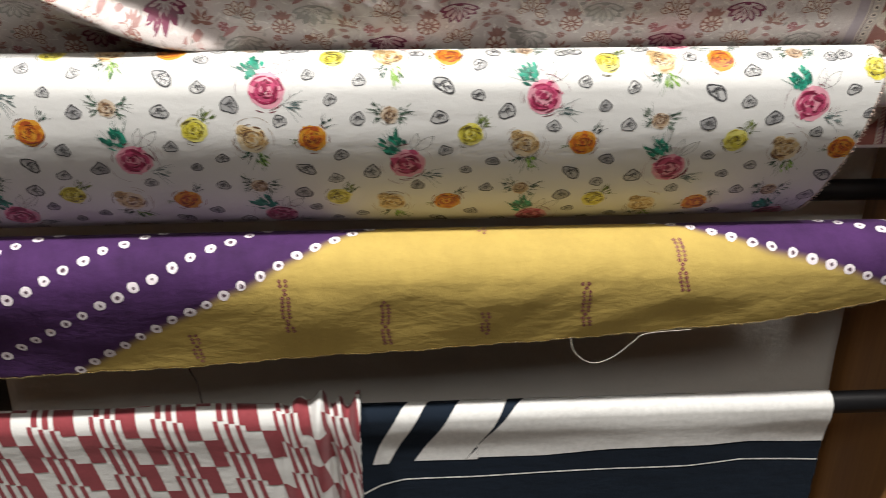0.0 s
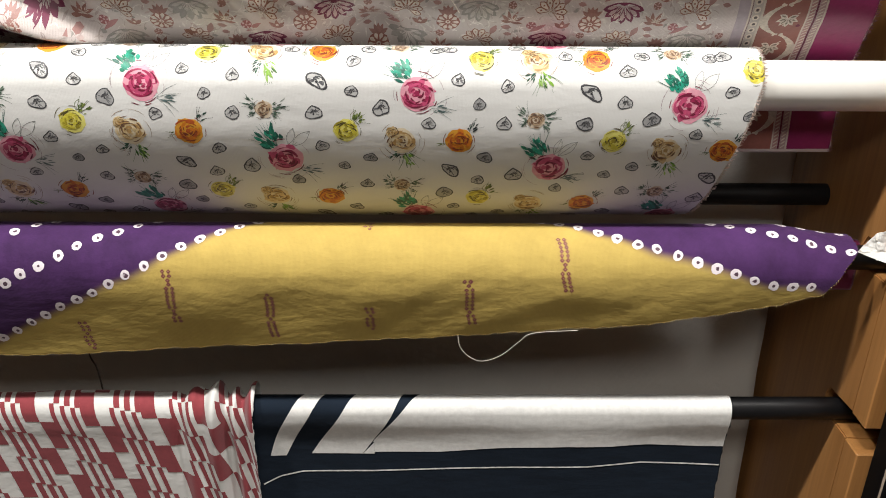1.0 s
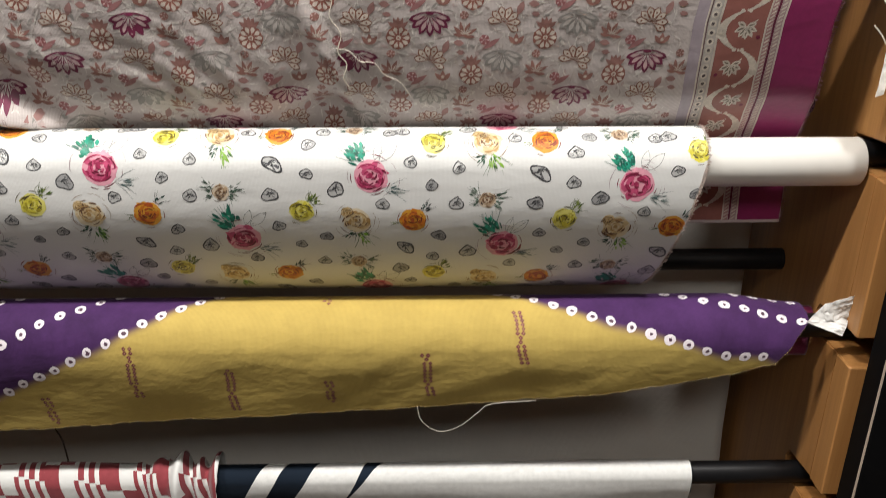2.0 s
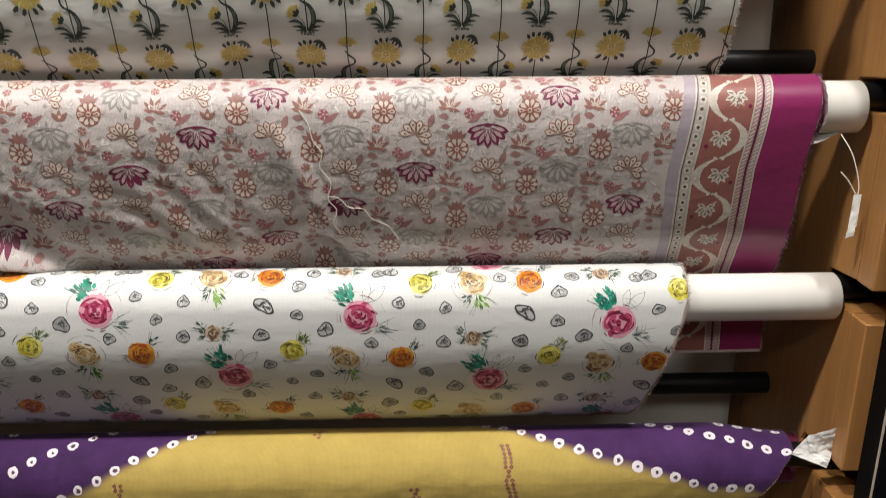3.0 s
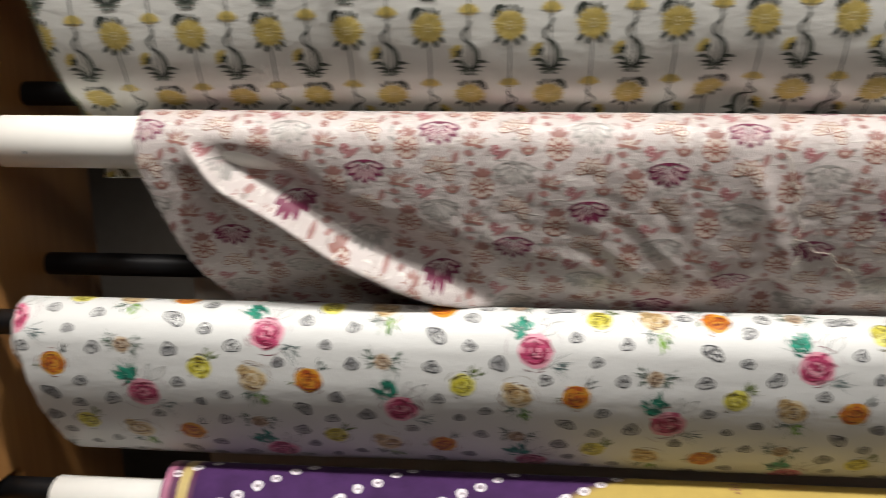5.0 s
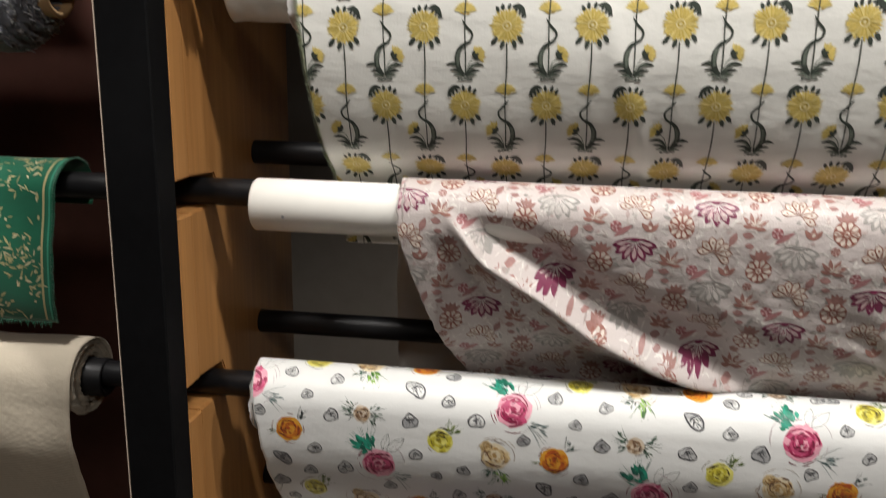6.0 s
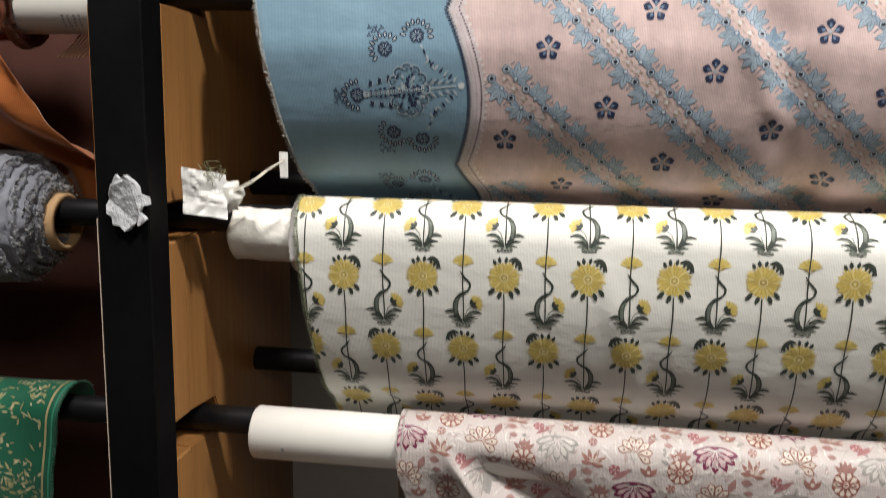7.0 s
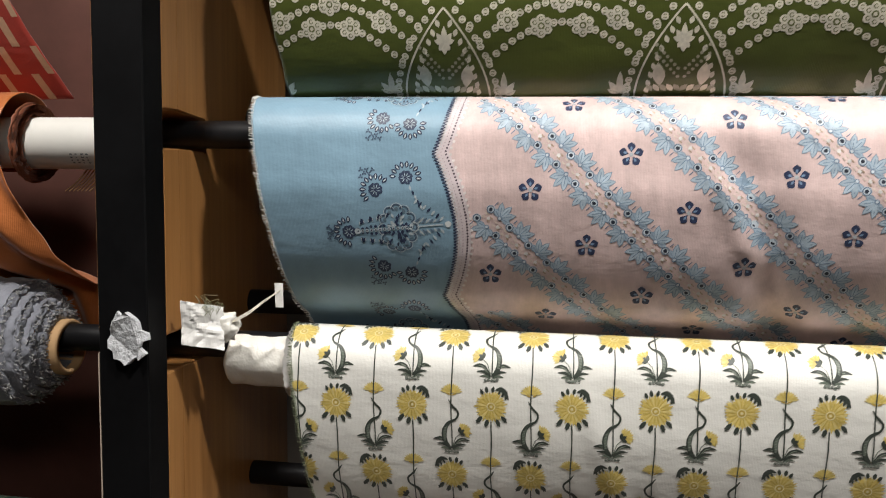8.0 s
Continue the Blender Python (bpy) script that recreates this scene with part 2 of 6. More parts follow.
def sheet(name, drape, nx, nv, material, parent, label="", attr=None, thick=0.0009, face_material=None, fray=0.0015, seed=3):
    """The cloth itself, with thickness."""
    x, v = drape.grid(nx, nv, fray, seed)
    p = drape.at(x, v)
    q = drape.at(x, v, -thick)
    n = nx * nv
    idx = np.arange(n).reshape(nv, nx)
    f = np.stack([idx[:-1, :-1], idx[1:, :-1], idx[1:, 1:], idx[:-1, 1:]], -1).reshape(-1, 4)
    rim = np.concatenate([idx[0, :], idx[1:, -1], idx[-1, -2::-1], idx[-2:0:-1, 0]])
    nxt = np.roll(rim, -1)
    side = np.stack([rim, nxt, nxt + n, rim + n], -1)
    faces = np.concatenate([f, f[:, ::-1] + n, side])
    me = bpy.data.meshes.new(name)
    me.from_pydata(np.concatenate([p.reshape(-1, 3), q.reshape(-1, 3)]).tolist(), [], faces.tolist())
    me.update()
    if attr:
        d = attr[1](x, v).reshape(-1)
        a = me.attributes.new(attr[0], "FLOAT", "POINT")
        a.data.foreach_set("value", np.concatenate([d, d]).astype(np.float32))
    ob = mesh_part(name, me, material, parent, label)
    if face_material is not None:
        xm = (x[:-1, :-1] + x[1:, 1:]) / 2
        vm = (v[:-1, :-1] + v[1:, 1:]) / 2
        k = face_material(xm, vm).reshape(-1).astype(np.int32)
        me.polygons.foreach_set("material_index", np.concatenate([k, k, np.zeros(len(side), np.int32)]))
    return ob


def thing(name, label, category, group="", kind="", at=(0, 0, 0)):
    ob = new(name)
    ob.location = at
    ob.empty_display_size = 0.05
    return tagged(ob, label, category, group, kind)


# ---------------- the shop round the rack ----------------
def slab(name, lo, hi, material, label, bevel=0.0):
    return tagged(part(name, box(lo, hi, bevel), material, None, "", False), label, "room", kind="structure")


slab("floor", (-4, -3.2, -0.1), (4, 3.2, 0.0), M_FLOOR, "dark worn shop floor under the fabric racks")
slab("ceiling", (-4, -3.2, 2.75), (4, 3.2, 2.85), M_CEIL, "plain painted shop ceiling above the racks")
slab("wall_front", (-4, -3.3, 0.0), (4, -3.2, 2.75), M_WALLS, "plain painted shop wall across the aisle")
slab("wall_back", (-4, 3.2, 0.0), (4, 3.3, 2.75), M_WALLS, "plain painted shop wall behind the racks")
slab("wall_west", (-4.1, -3.2, 0.0), (-4, 3.2, 2.75), M_WALLS, "plain painted end wall of the shop")
slab("wall_east", (4, -3.2, 0.0), (4.1, 3.2, 2.75), M_WALLS, "plain painted end wall of the shop")

# ---------------- rack ----------------
ROD_Z = [1.9550, 1.7465, 1.5350, 1.3260, 1.1170, 0.9100, 0.7045, 0.4960]
ROD_Y, ROD_R, TUBE_R = 0.945, 0.0140, 0.0265
LEFT_IN, RIGHT_IN = -0.860, 0.530          # inner faces of the two uprights
FRONT, BACK, LIP = 0.872, 1.215, 0.905     # depth of the uprights, and of their front lipping
SLOT_LOW, SLOT_HIGH, SLOT_END = -0.0148, 0.0210, 0.966


def upright_side(x0, x1, zs, y0, y1, slot_end):
    """A board in the y-z plane, with a slot cut in from its front edge for every rod."""
    bm = bmesh.new()
    outline = [(y1, 0.02), (y0, 0.02)]
    for z in sorted(zs):
        outline += [(y0, z + SLOT_LOW), (slot_end, z + SLOT_LOW - 0.002), (slot_end + 0.006, z + 0.004), (slot_end, z + SLOT_HIGH - 0.006), (y0, z + SLOT_HIGH)]
    outline += [(y0, 2.12), (y1, 2.12)]
    f = bm.faces.new([bm.verts.new((x0, y, z)) for y, z in outline])
    got = bmesh.ops.extrude_face_region(bm, geom=[f])
    for v in got["geom"]:
        if isinstance(v, bmesh.types.BMVert):
            v.co.x = x1
    bmesh.ops.recalc_face_normals(bm, faces=bm.faces)
    long_edges = [e for e in bm.edges if abs(e.verts[0].co.x - e.verts[1].co.x) < 1e-6]
    bmesh.ops.bevel(bm, geom=long_edges, offset=0.0016, segments=2, affect="EDGES")
    return bm


FACE = 0.835


def upright(x0, x1, face, label):
    """A pine upright with slotted front lipping, slotted panel and a black laminate face."""
    up = thing("rack_upright", label, "rack upright", "uprights of the fabric rack", at=((x0 + x1) / 2, FRONT, 0.0))
    inv = Matrix.Translation((-(x0 + x1) / 2, -FRONT, 0))
    pieces = [("side_panel", upright_side(x0 + 0.0015, x1 - 0.0015, ROD_Z, LIP, BACK, SLOT_END), M_PINE)]
    # the lipping is cut right through at each slot, so it is built as short lengths
    zs = sorted(ROD_Z)
    low = [0.02] + [z + SLOT_HIGH for z in zs]
    high = [z + SLOT_LOW for z in zs] + [2.12]
    for a, b in zip(low, high):
        pieces.append(("front_lipping", box((x0, FRONT, a), (x1, LIP - 0.0006, b), 0.0016), M_PINE))
    pieces.append(("black_facing", box((x0 + face[0], FACE, 0.02), (x1 + face[1], FRONT - 0.0006, 2.12), 0.0014), M_BLACK))
    pieces.append(("facing_edge", box((x0 + face[0] - 0.0014, FACE + 0.0006, 0.02), (x0 + face[0] - 0.0003, FACE + 0.0036, 1.545), 0), M_EDGE))
    for name, bm, mat in pieces:
        bmesh.ops.transform(bm, matrix=inv, verts=bm.verts)
        part(name, bm, mat, up, smooth=False)
    return up


up_left = upright(-0.930, LEFT_IN, (0.0225, 0.0006), "varnished pine upright with rod slots and black laminate face")
up_right = upright(RIGHT_IN, 0.602, (0.018, 0.010), "varnished pine upright with rod slots, knots and black edge")
up_right.rotation_euler = (0, radians(1.2), 0)
up_right.location.x -= 0.0209 * 1.1

# white wear patch where the facing has chipped
bm = bmesh.new()
g = np.random.RandomState(8)
ring = [bm.verts.new((-0.8795 + (0.0195 + 0.005 * g.uniform(-1, 1)) * math.cos(a), FACE - 0.0006, 1.560 + (0.0225 + 0.005 * g.uniform(-1, 1)) * math.sin(a))) for a in np.linspace(0, 6.2, 26)]
f = bm.faces.new(ring)
got = bmesh.ops.extrude_face_region(bm, geom=[f])
for v in got["geom"]:
    if isinstance(v, bmesh.types.BMVert):
        v.co.y -= 0.004 + 0.003 * g.uniform(-1, 1)
bmesh.ops.recalc_face_normals(bm, faces=bm.faces)
tagged(part("torn_sticker", bm, plain("torn_sticker_paper", (0.52, 0.53, 0.55), 0.85, 0, 160, 0.4, 0.9, 0.004), None, "", False), "torn pale grey paper sticker on the black upright", "sticker")


def rod(x0, x1, z, y=ROD_Y, label="black steel rod resting in the upright's slots", group="front rods"):
    r = tagged(part("rack_rod", pipe(x0, x1, y, z, ROD_R, 0.0), M_ROD), label, "rod", group)
    return r


for z in ROD_Z[:7]:
    rod(LEFT_IN - 0.04, RIGHT_IN + 0.04, z)
for z in ROD_Z[:6]:
    rod(LEFT_IN - 0.04, RIGHT_IN + 0.04, z + 0.021, 1.090, "black steel rod at the rear of the rack", "rear rods")

# grey lining that hangs behind the rear rods
back = Drape(1.135, 1.93, 0.012, [(1.148, 1.6), (1.142, 1.2), (1.15, 0.8), (1.142, 0.25)], left=lambda v: -0.70 + 0 * v, right=lambda v: 0.508 + 0 * v,
             relief=lambda x, v: 0.003 * wave_noise(x, v, 5, 7, (4, 20), (1, 6)))
lining = thing("lining_cloth", "plain grey lining cloth hanging behind the rear rods", "fabric", at=(0, 1.14, 1.9))
ob = sheet("hanging_cloth", back, 90, 60, M_GREY, None)
ob.parent, ob.matrix_parent_inverse = lining, Matrix.Translation((0, -1.14, -1.9))


# ---------------- bolts of cloth ----------------
def bolt(label, z, group="fabric bolts on the rack"):
    return thing("fabric_bolt", label, "fabric bolt", group, at=(0, 0, 0))


def paper_tube(parent, x0, x1, z, label="white paper tube", mat=M_TUBE, r=TUBE_R):
    return part("tube", pipe(x0, x1, ROD_Y, z, r, r - 0.005, 48), mat, parent, label)


def rolled_end(parent, x, side, z, r0, r1, mat, seed, pitch=0.0022):
    """The wound layers at a roll's end: one ring for each turn, standing in and out."""
    g = np.random.RandomState(seed)
    bm = bmesh.new()
    n, rings, r = 64, [], r0 + 0.0006
    while r < r1 - 0.0004:
        out = g.uniform(-0.004, 0.003)
        for dx, q in ((-0.006, r), (out, r + pitch * 0.35), (-0.006, r + pitch * 0.9)):
            rings.append([bm.verts.new((x + side * (dx + g.uniform(-0.0012, 0.0012)), ROD_Y + q * math.cos(2 * math.pi * i / n), z + q * math.sin(2 * math.pi * i / n))) for i in range(n)])
        r += pitch
    for a, b in zip(rings, rings[1:]):
        for i in range(n):
            bm.faces.new((a[i], a[(i + 1) % n], b[(i + 1) % n], b[i]))
    bmesh.ops.recalc_face_normals(bm, faces=bm.faces)
    return part("rolled_end", bm, mat, parent, "wound cloth layers with a frayed edge")


def frayed(parent, drape, side, mat, seed, n=260, size=0.004, label="frayed selvedge threads"):
    """Loose threads along a side edge of the cloth."""
    g = np.random.RandomState(seed)
    bm = bmesh.new()
    for v in np.linspace(-0.03, drape.v1, n):
        x = float((drape.right if side > 0 else drape.left)(np.array([v]))[0])
        a = drape.at(x - side * 0.002, v, 0.0004)
        b = drape.at(x + side * g.uniform(0.3, 1) * size, v + g.uniform(-1, 1) * size * 0.6, g.uniform(0, 0.0015))
        thread([a, (a + b) / 2 + g.uniform(-1, 1, 3) * 0.0005, b], 0.00032, bm, 3)
    return tagged(part("frayed_edge", bm, mat, parent, label), kind="stuff")


def const(c, lean=0.0):
    return lambda v: c + lean * np.clip(v, 0, 1)


# olive bolt at the top
green = Drape(ROD_Y, 1.944, 0.045, [(0.899, 1.93), (0.905, 1.86), (0.93, 1.80), (0.965, 1.765), (0.995, 1.72), (1.0, 1.68)],
              left=const(-0.782, 0.09), right=const(0.37), relief=lambda x, v: 0.0014 * smoothstep(0.03, 0.12, v) * wave_noise(x, v, 21, 8, (6, 30), (10, 60)))
b_green = bolt("olive green satin with white floral arch print, on a rod", 1.944)
sheet("cloth", green, 260, 110, M_GREENCLOTH, b_green)

# pale pink and blue bolt
bl = Drape(ROD_Y, 1.737, 0.0465, [(0.8965, 1.715), (0.897, 1.685), (0.912, 1.63), (0.938, 1.585), (0.968, 1.562), (0.992, 1.52), (0.992, 1.47)],
           left=const(-0.795, 0.16), right=const(0.36),
           relief=lambda x, v: smoothstep(0.02, 0.1, v) * (0.0012 * wave_noise(x, v, 22, 8, (6, 26), (6, 30)) + 0.0055 * np.exp(-((x + 0.36 - 0.45 * (v - 0.1)) / 0.014) ** 2) * smoothstep(0.06, 0.11, v) * (1 - smoothstep(0.16, 0.2, v))
                                                           - 0.008 * np.exp(-((x + 0.335 - 0.25 * (v - 0.1)) / 0.022) ** 2) * smoothstep(0.05, 0.1, v)))


def zig(v):
    """The scalloped seam between blue end panel and pink field."""
    part_way = np.mod((np.asarray(v, float) - 0.0787) / 0.142, 1.0)
    return -0.6109 + 0.0437 * (np.asarray(v, float) - 0.0787) + 0.0175 * np.sin(np.pi * part_way) ** 0.9


b_blue = bolt("pale pink satin with blue floral bands and a blue end panel", 1.737)
sheet("cloth", bl, 520, 170, M_BLUEPINK, b_blue, attr=("dye", lambda x, v: 1 - smoothstep(-0.0012, 0.0012, x - zig(v))))
frayed(b_blue, bl, -1, M_TUBE, 31, 220, 0.0035)

# ivory bolt with yellow flowers
yl = Drape(ROD_Y, 1.521, 0.038, [(0.9072, 1.50), (0.911, 1.46), (0.924, 1.41), (0.942, 1.372), (0.966, 1.348), (0.984, 1.31), (0.985, 1.27)],
           left=const(-0.757, 0.10), right=const(0.393, -0.04),
           relief=lambda x, v: smoothstep(0.03, 0.12, v) * (0.0011 * wave_noise(x, v, 23, 8, (5, 24), (6, 36)) + 0.0022 * np.exp(-((x + 0.49 - 0.3 * v) / 0.012) ** 2)
                                                            - 0.012 * np.exp(-((x + 0.085) / 0.03) ** 2 - ((v - 0.235) / 0.03) ** 2)))
b_yel = bolt("ivory brocade printed with yellow flowers, on a wrapped tube", 1.521)
sheet("cloth", yl, 420, 130, M_YELLOWCLOTH, b_yel)
paper_tube(b_yel, -0.822, 0.46, 1.521, r=0.0245)
rolled_end(b_yel, -0.757, -1, 1.521, 0.0247, 0.037, M_YELLOWCLOTH, 41)
frayed(b_yel, yl, -1, cloth("sage_selvedge", (0.20, 0.23, 0.14), 0.8), 32, 260, 0.003)
frayed(b_yel, yl, 1, M_YELLOWCLOTH, 33, 160, 0.003)

# pink jacquard bolt with a maroon border


def pink_relief(x, v):
    d = v - np.interp(x, [-0.64, -0.61, -0.569, -0.516, -0.463, -0.407, -0.320, -0.2], [0.015, 0.0436, 0.0885, 0.122, 0.162, 0.190, 0.221, 0.262])
    amp = smoothstep(-0.645, -0.57, x) * (1 - smoothstep(-0.36, -0.27, x))
    ridge = 0.020 * amp * np.exp(-(d / 0.0098) ** 2)
    hollow = -0.020 * amp * np.exp(-((d + 0.036) / 0.022) ** 2) - 0.014 * amp * smoothstep(0.012, 0.05, d)
    tilt = np.exp(-((x + 0.24) / 0.22) ** 2) * (0.4 + 0.6 * np.abs(wave_noise(x, v, 29, 5, (8, 22), (8, 22)))) * (0.0009 * np.sin((v * 0.75 - x * 0.55) * 150 + 2.8 * np.sin(x * 21) + 1.8 * np.sin(v * 33)) + 0.0003 * np.sin((v * 0.9 - x * 0.5) * 310 + 4 * np.sin(x * 31 + v * 9)))
    dent = -0.016 * np.exp(-((x + 0.03) / 0.035) ** 2 - ((v - 0.215) / 0.03) ** 2) + 0.006 * np.exp(-((x + 0.05 - 0.4 * (v - 0.1)) / 0.012) ** 2) * smoothstep(0.03, 0.08, v)
    soft = 0.0016 * wave_noise(x, v, 24, 9, (5, 30), (6, 30))
    return smoothstep(0.035, 0.085, v) * (ridge + hollow + tilt + dent + soft)


pk = Drape(ROD_Y, 1.315, 0.033, [(0.913, 1.295), (0.921, 1.25), (0.938, 1.185), (0.961, 1.150), (0.988, 1.10), (0.992, 1.02)],
           left=lambda v: -0.656 + 0.42 * np.clip(v - 0.06, 0, 1) ** 1.15, right=lambda v: np.interp(v, [-0.1, 0.0, 0.05, 0.11, 0.17, 0.23, 0.35], [0.483, 0.481, 0.474, 0.467, 0.468, 0.472, 0.474]), relief=pink_relief)
b_pink = bolt("pale pink floral jacquard with maroon border, draped with folds", 1.315)
sheet("cloth", pk, 620, 200, M_PINKCLOTH, b_pink, seed=5)
paper_tube(b_pink, -0.808, 0.527, 1.315)
rolled_end(b_pink, -0.656, -1, 1.315, 0.0268, 0.0325, M_PINKCLOTH, 42)
rolled_end(b_pink, 0.483, 1, 1.315, 0.0268, 0.0325, M_MAROON, 43)
frayed(b_pink, pk, 1, M_MAROON, 34, 200, 0.004)

# white bolt with painted roses, a loose fat roll
fl = Drape(ROD_Y, 1.107, 0.0385, [(0.9062, 1.09), (0.909, 1.06), (0.922, 1.02), (0.944, 0.979), (0.972, 0.951), (1.003, 0.944), (1.02, 0.958)],
           left=const(-0.812, 0.12), right=lambda v: 0.357 - 0.22 * np.clip(v - 0.045, 0, 1),
           relief=lambda x, v: smoothstep(0.03, 0.1, v) * 0.0009 * wave_noise(x, v, 25, 8, (4, 18), (6, 30)))
b_flor = bolt("white satin bolt printed with watercolour roses, on a tube", 1.107)
sheet("cloth", fl, 420, 130, M_FLORAL, b_flor)
paper_tube(b_flor, -0.70, 0.5285, 1.107, r=0.026)
rolled_end(b_flor, 0.357, 1, 1.107, 0.0262, 0.0375, cloth("pinkish_edge", (0.62, 0.48, 0.42), 0.8), 44)
rolled_end(b_flor, -0.812, -1, 1.107, 0.0162, 0.0375, M_FLORAL, 45)
frayed(b_flor, fl, 1, cloth("rosy_selvedge", (0.55, 0.42, 0.36), 0.8), 35, 220, 0.003)

# purple and gold tie-dyed bolt, cut on a slant
PUR_HEM = [(-0.70, 0.787), (-0.588, 0.790), (-0.40, 0.797), (-0.195, 0.8105), (0.0, 0.8215), (0.2465, 0.8415), (0.37, 0.862), (0.4565, 0.884), (0.478, 0.915), (0.498, 0.938)]
pu = Drape(ROD_Y, 0.8995, 0.0475, [(0.8985, 0.885), (0.906, 0.85), (0.918, 0.80), (0.925, 0.74)],
           left=const(-0.668), right=const(0.497),
           relief=lambda x, v: smoothstep(0.03, 0.09, v) * (0.0006 * wave_noise(x, v, 26, 9, (10, 60), (20, 90)) + 0.0003 * np.exp(-((x - 0.12) / 0.16) ** 2) * np.sin((v * 1.0 + x * 0.45) * 150 + 3 * np.sin(x * 17)))
           - 0.012 * smoothstep(0.40, 0.497, x) * np.cos(np.clip(v, -0.06, 0.07) * 18))
pu.hem = lambda x: np.vectorize(pu.v_at)(np.interp(x, [a for a, _ in PUR_HEM], [b for _, b in PUR_HEM])) + 0.0006 * np.sin(x * 310) + 0.0008 * np.sin(x * 97)


GOLD_LEFT = [(-0.70, 0.31), (-0.4653, 0.1571), (-0.4256, 0.1317), (-0.3827, 0.1061), (-0.3208, 0.0725), (-0.2825, 0.0533), (-0.243, 0.0319), (-0.2064, 0.0122), (-0.1863, -0.0006), (-0.165, -0.016), (-0.14, -0.04)]
GOLD_RIGHT = [(0.11, -0.04), (0.145, -0.018), (0.1703, -0.005), (0.2119, 0.0137), (0.2503, 0.0278), (0.2922, 0.0420), (0.3347, 0.0548), (0.3727, 0.0674), (0.3976, 0.0747), (0.4428, 0.0790), (0.50, 0.10)]
GOLD_LINE = GOLD_LEFT + GOLD_RIGHT


def gold_edge(x, v):
    """Positive inside the gold field, in metres."""
    return v - np.interp(x, [a for a, _ in GOLD_LINE], [b for _, b in GOLD_LINE]) - 0.003


b_pur = bolt("purple and gold tie-dyed cotton with white dots, cut slanting", 0.8995)
sheet("cloth", pu, 460, 110, M_PURPLE, b_pur, attr=("dye", lambda x, v: smoothstep(-0.007, 0.008, gold_edge(x, v) + 0.002 * wave_noise(x, v, 6, 6, (30, 90), (30, 90)))))
paper_tube(b_pur, -0.806, 0.452, 0.8995)

# navy and white cotton over the lowest rod
nv = Drape(ROD_Y, 0.7045, 0.0165, [(0.9296, 0.69), (0.937, 0.65), (0.940, 0.55), (0.938, 0.45), (0.94, 0.36)], left=const(-0.20, 0.0), right=const(0.391),
           relief=lambda x, v: smoothstep(0.02, 0.08, v) * 0.0022 * wave_noise(x, v, 27, 8, (5, 26), (2, 12)))
b_navy = bolt("navy and white printed cotton folded over a black rod", 0.7045)
sheet("cloth", nv, 300, 130, [M_NAVY, M_WHITECLOTH], b_navy)

# red and white checked cotton, gathered at one end
rd = Drape(ROD_Y, 0.7045, 0.0195, [(0.926, 0.69), (0.930, 0.65), (0.934, 0.55), (0.934, 0.45), (0.936, 0.36)], left=const(-0.83), right=const(-0.187),
           relief=lambda x, v: smoothstep(-0.06, -0.015, v) * (smoothstep(-0.30, -0.25, x) * (0.006 * np.sin(x * 235 + 1.6 * np.sin(v * 11 + x * 23) + 1.2 * np.sin(x * 61)) + 0.006 + 0.005 * np.sin(x * 97 + v * 7))
                                                              + 0.0018 * wave_noise(x, v, 28, 8, (5, 30), (2, 12))))
b_red = bolt("brick red and white checked cotton gathered on a rod", 0.7045)
sheet("cloth", rd, 520, 160, [M_WHITECLOTH, M_REDCLOTH], b_red)


# ---------------- prints: thin inked shapes that follow the cloth ----------------
INKS = {}


def ink(colour, rough=0.55, even=False):
    key = (tuple(round(c, 3) for c in colour), rough, even)
    if key not in INKS:
        m, nt, b = nodes_of("dye")
        t = tex(nt, "ShaderNodeTexNoise", 160.0, 3)
        c = ramp(nt, t.outputs[0], shade(colour, 0.92 if even else 0.72), shade(colour, 1.06 if even else 1.28))
        if not even:
            isl = nt.nodes.new("ShaderNodeNewGeometry")
            c = mixed(nt, 0.5, c, ramp(nt, isl.outputs["Random Per Island"], shade(colour, 0.8), shade(colour, 1.2), 0.0, 1.0))
        link(nt, c, b.inputs["Base Color"])
        b.inputs["Roughness"].default_value = rough
        b.inputs["Specular IOR Level"].default_value = 0.18 if rough > 0.7 else 0.4
        b.inputs["Sheen Weight"].default_value, b.inputs["Sheen Roughness"].default_value = 0.25, 0.45
        crease = tex(nt, "ShaderNodeTexNoise", 26.0, 5.0, 0.55, stretch=(1.0, 1.0, 1.7))
        weft = tex(nt, "ShaderNodeTexNoise", 620.0, 2.0, stretch=(0.25, 1, 1))
        bumped(nt, b, mixed(nt, 0.05, crease.outputs[0], weft.outputs[0]), 0.3, 0.004)
        INKS[key] = m
    return INKS[key]


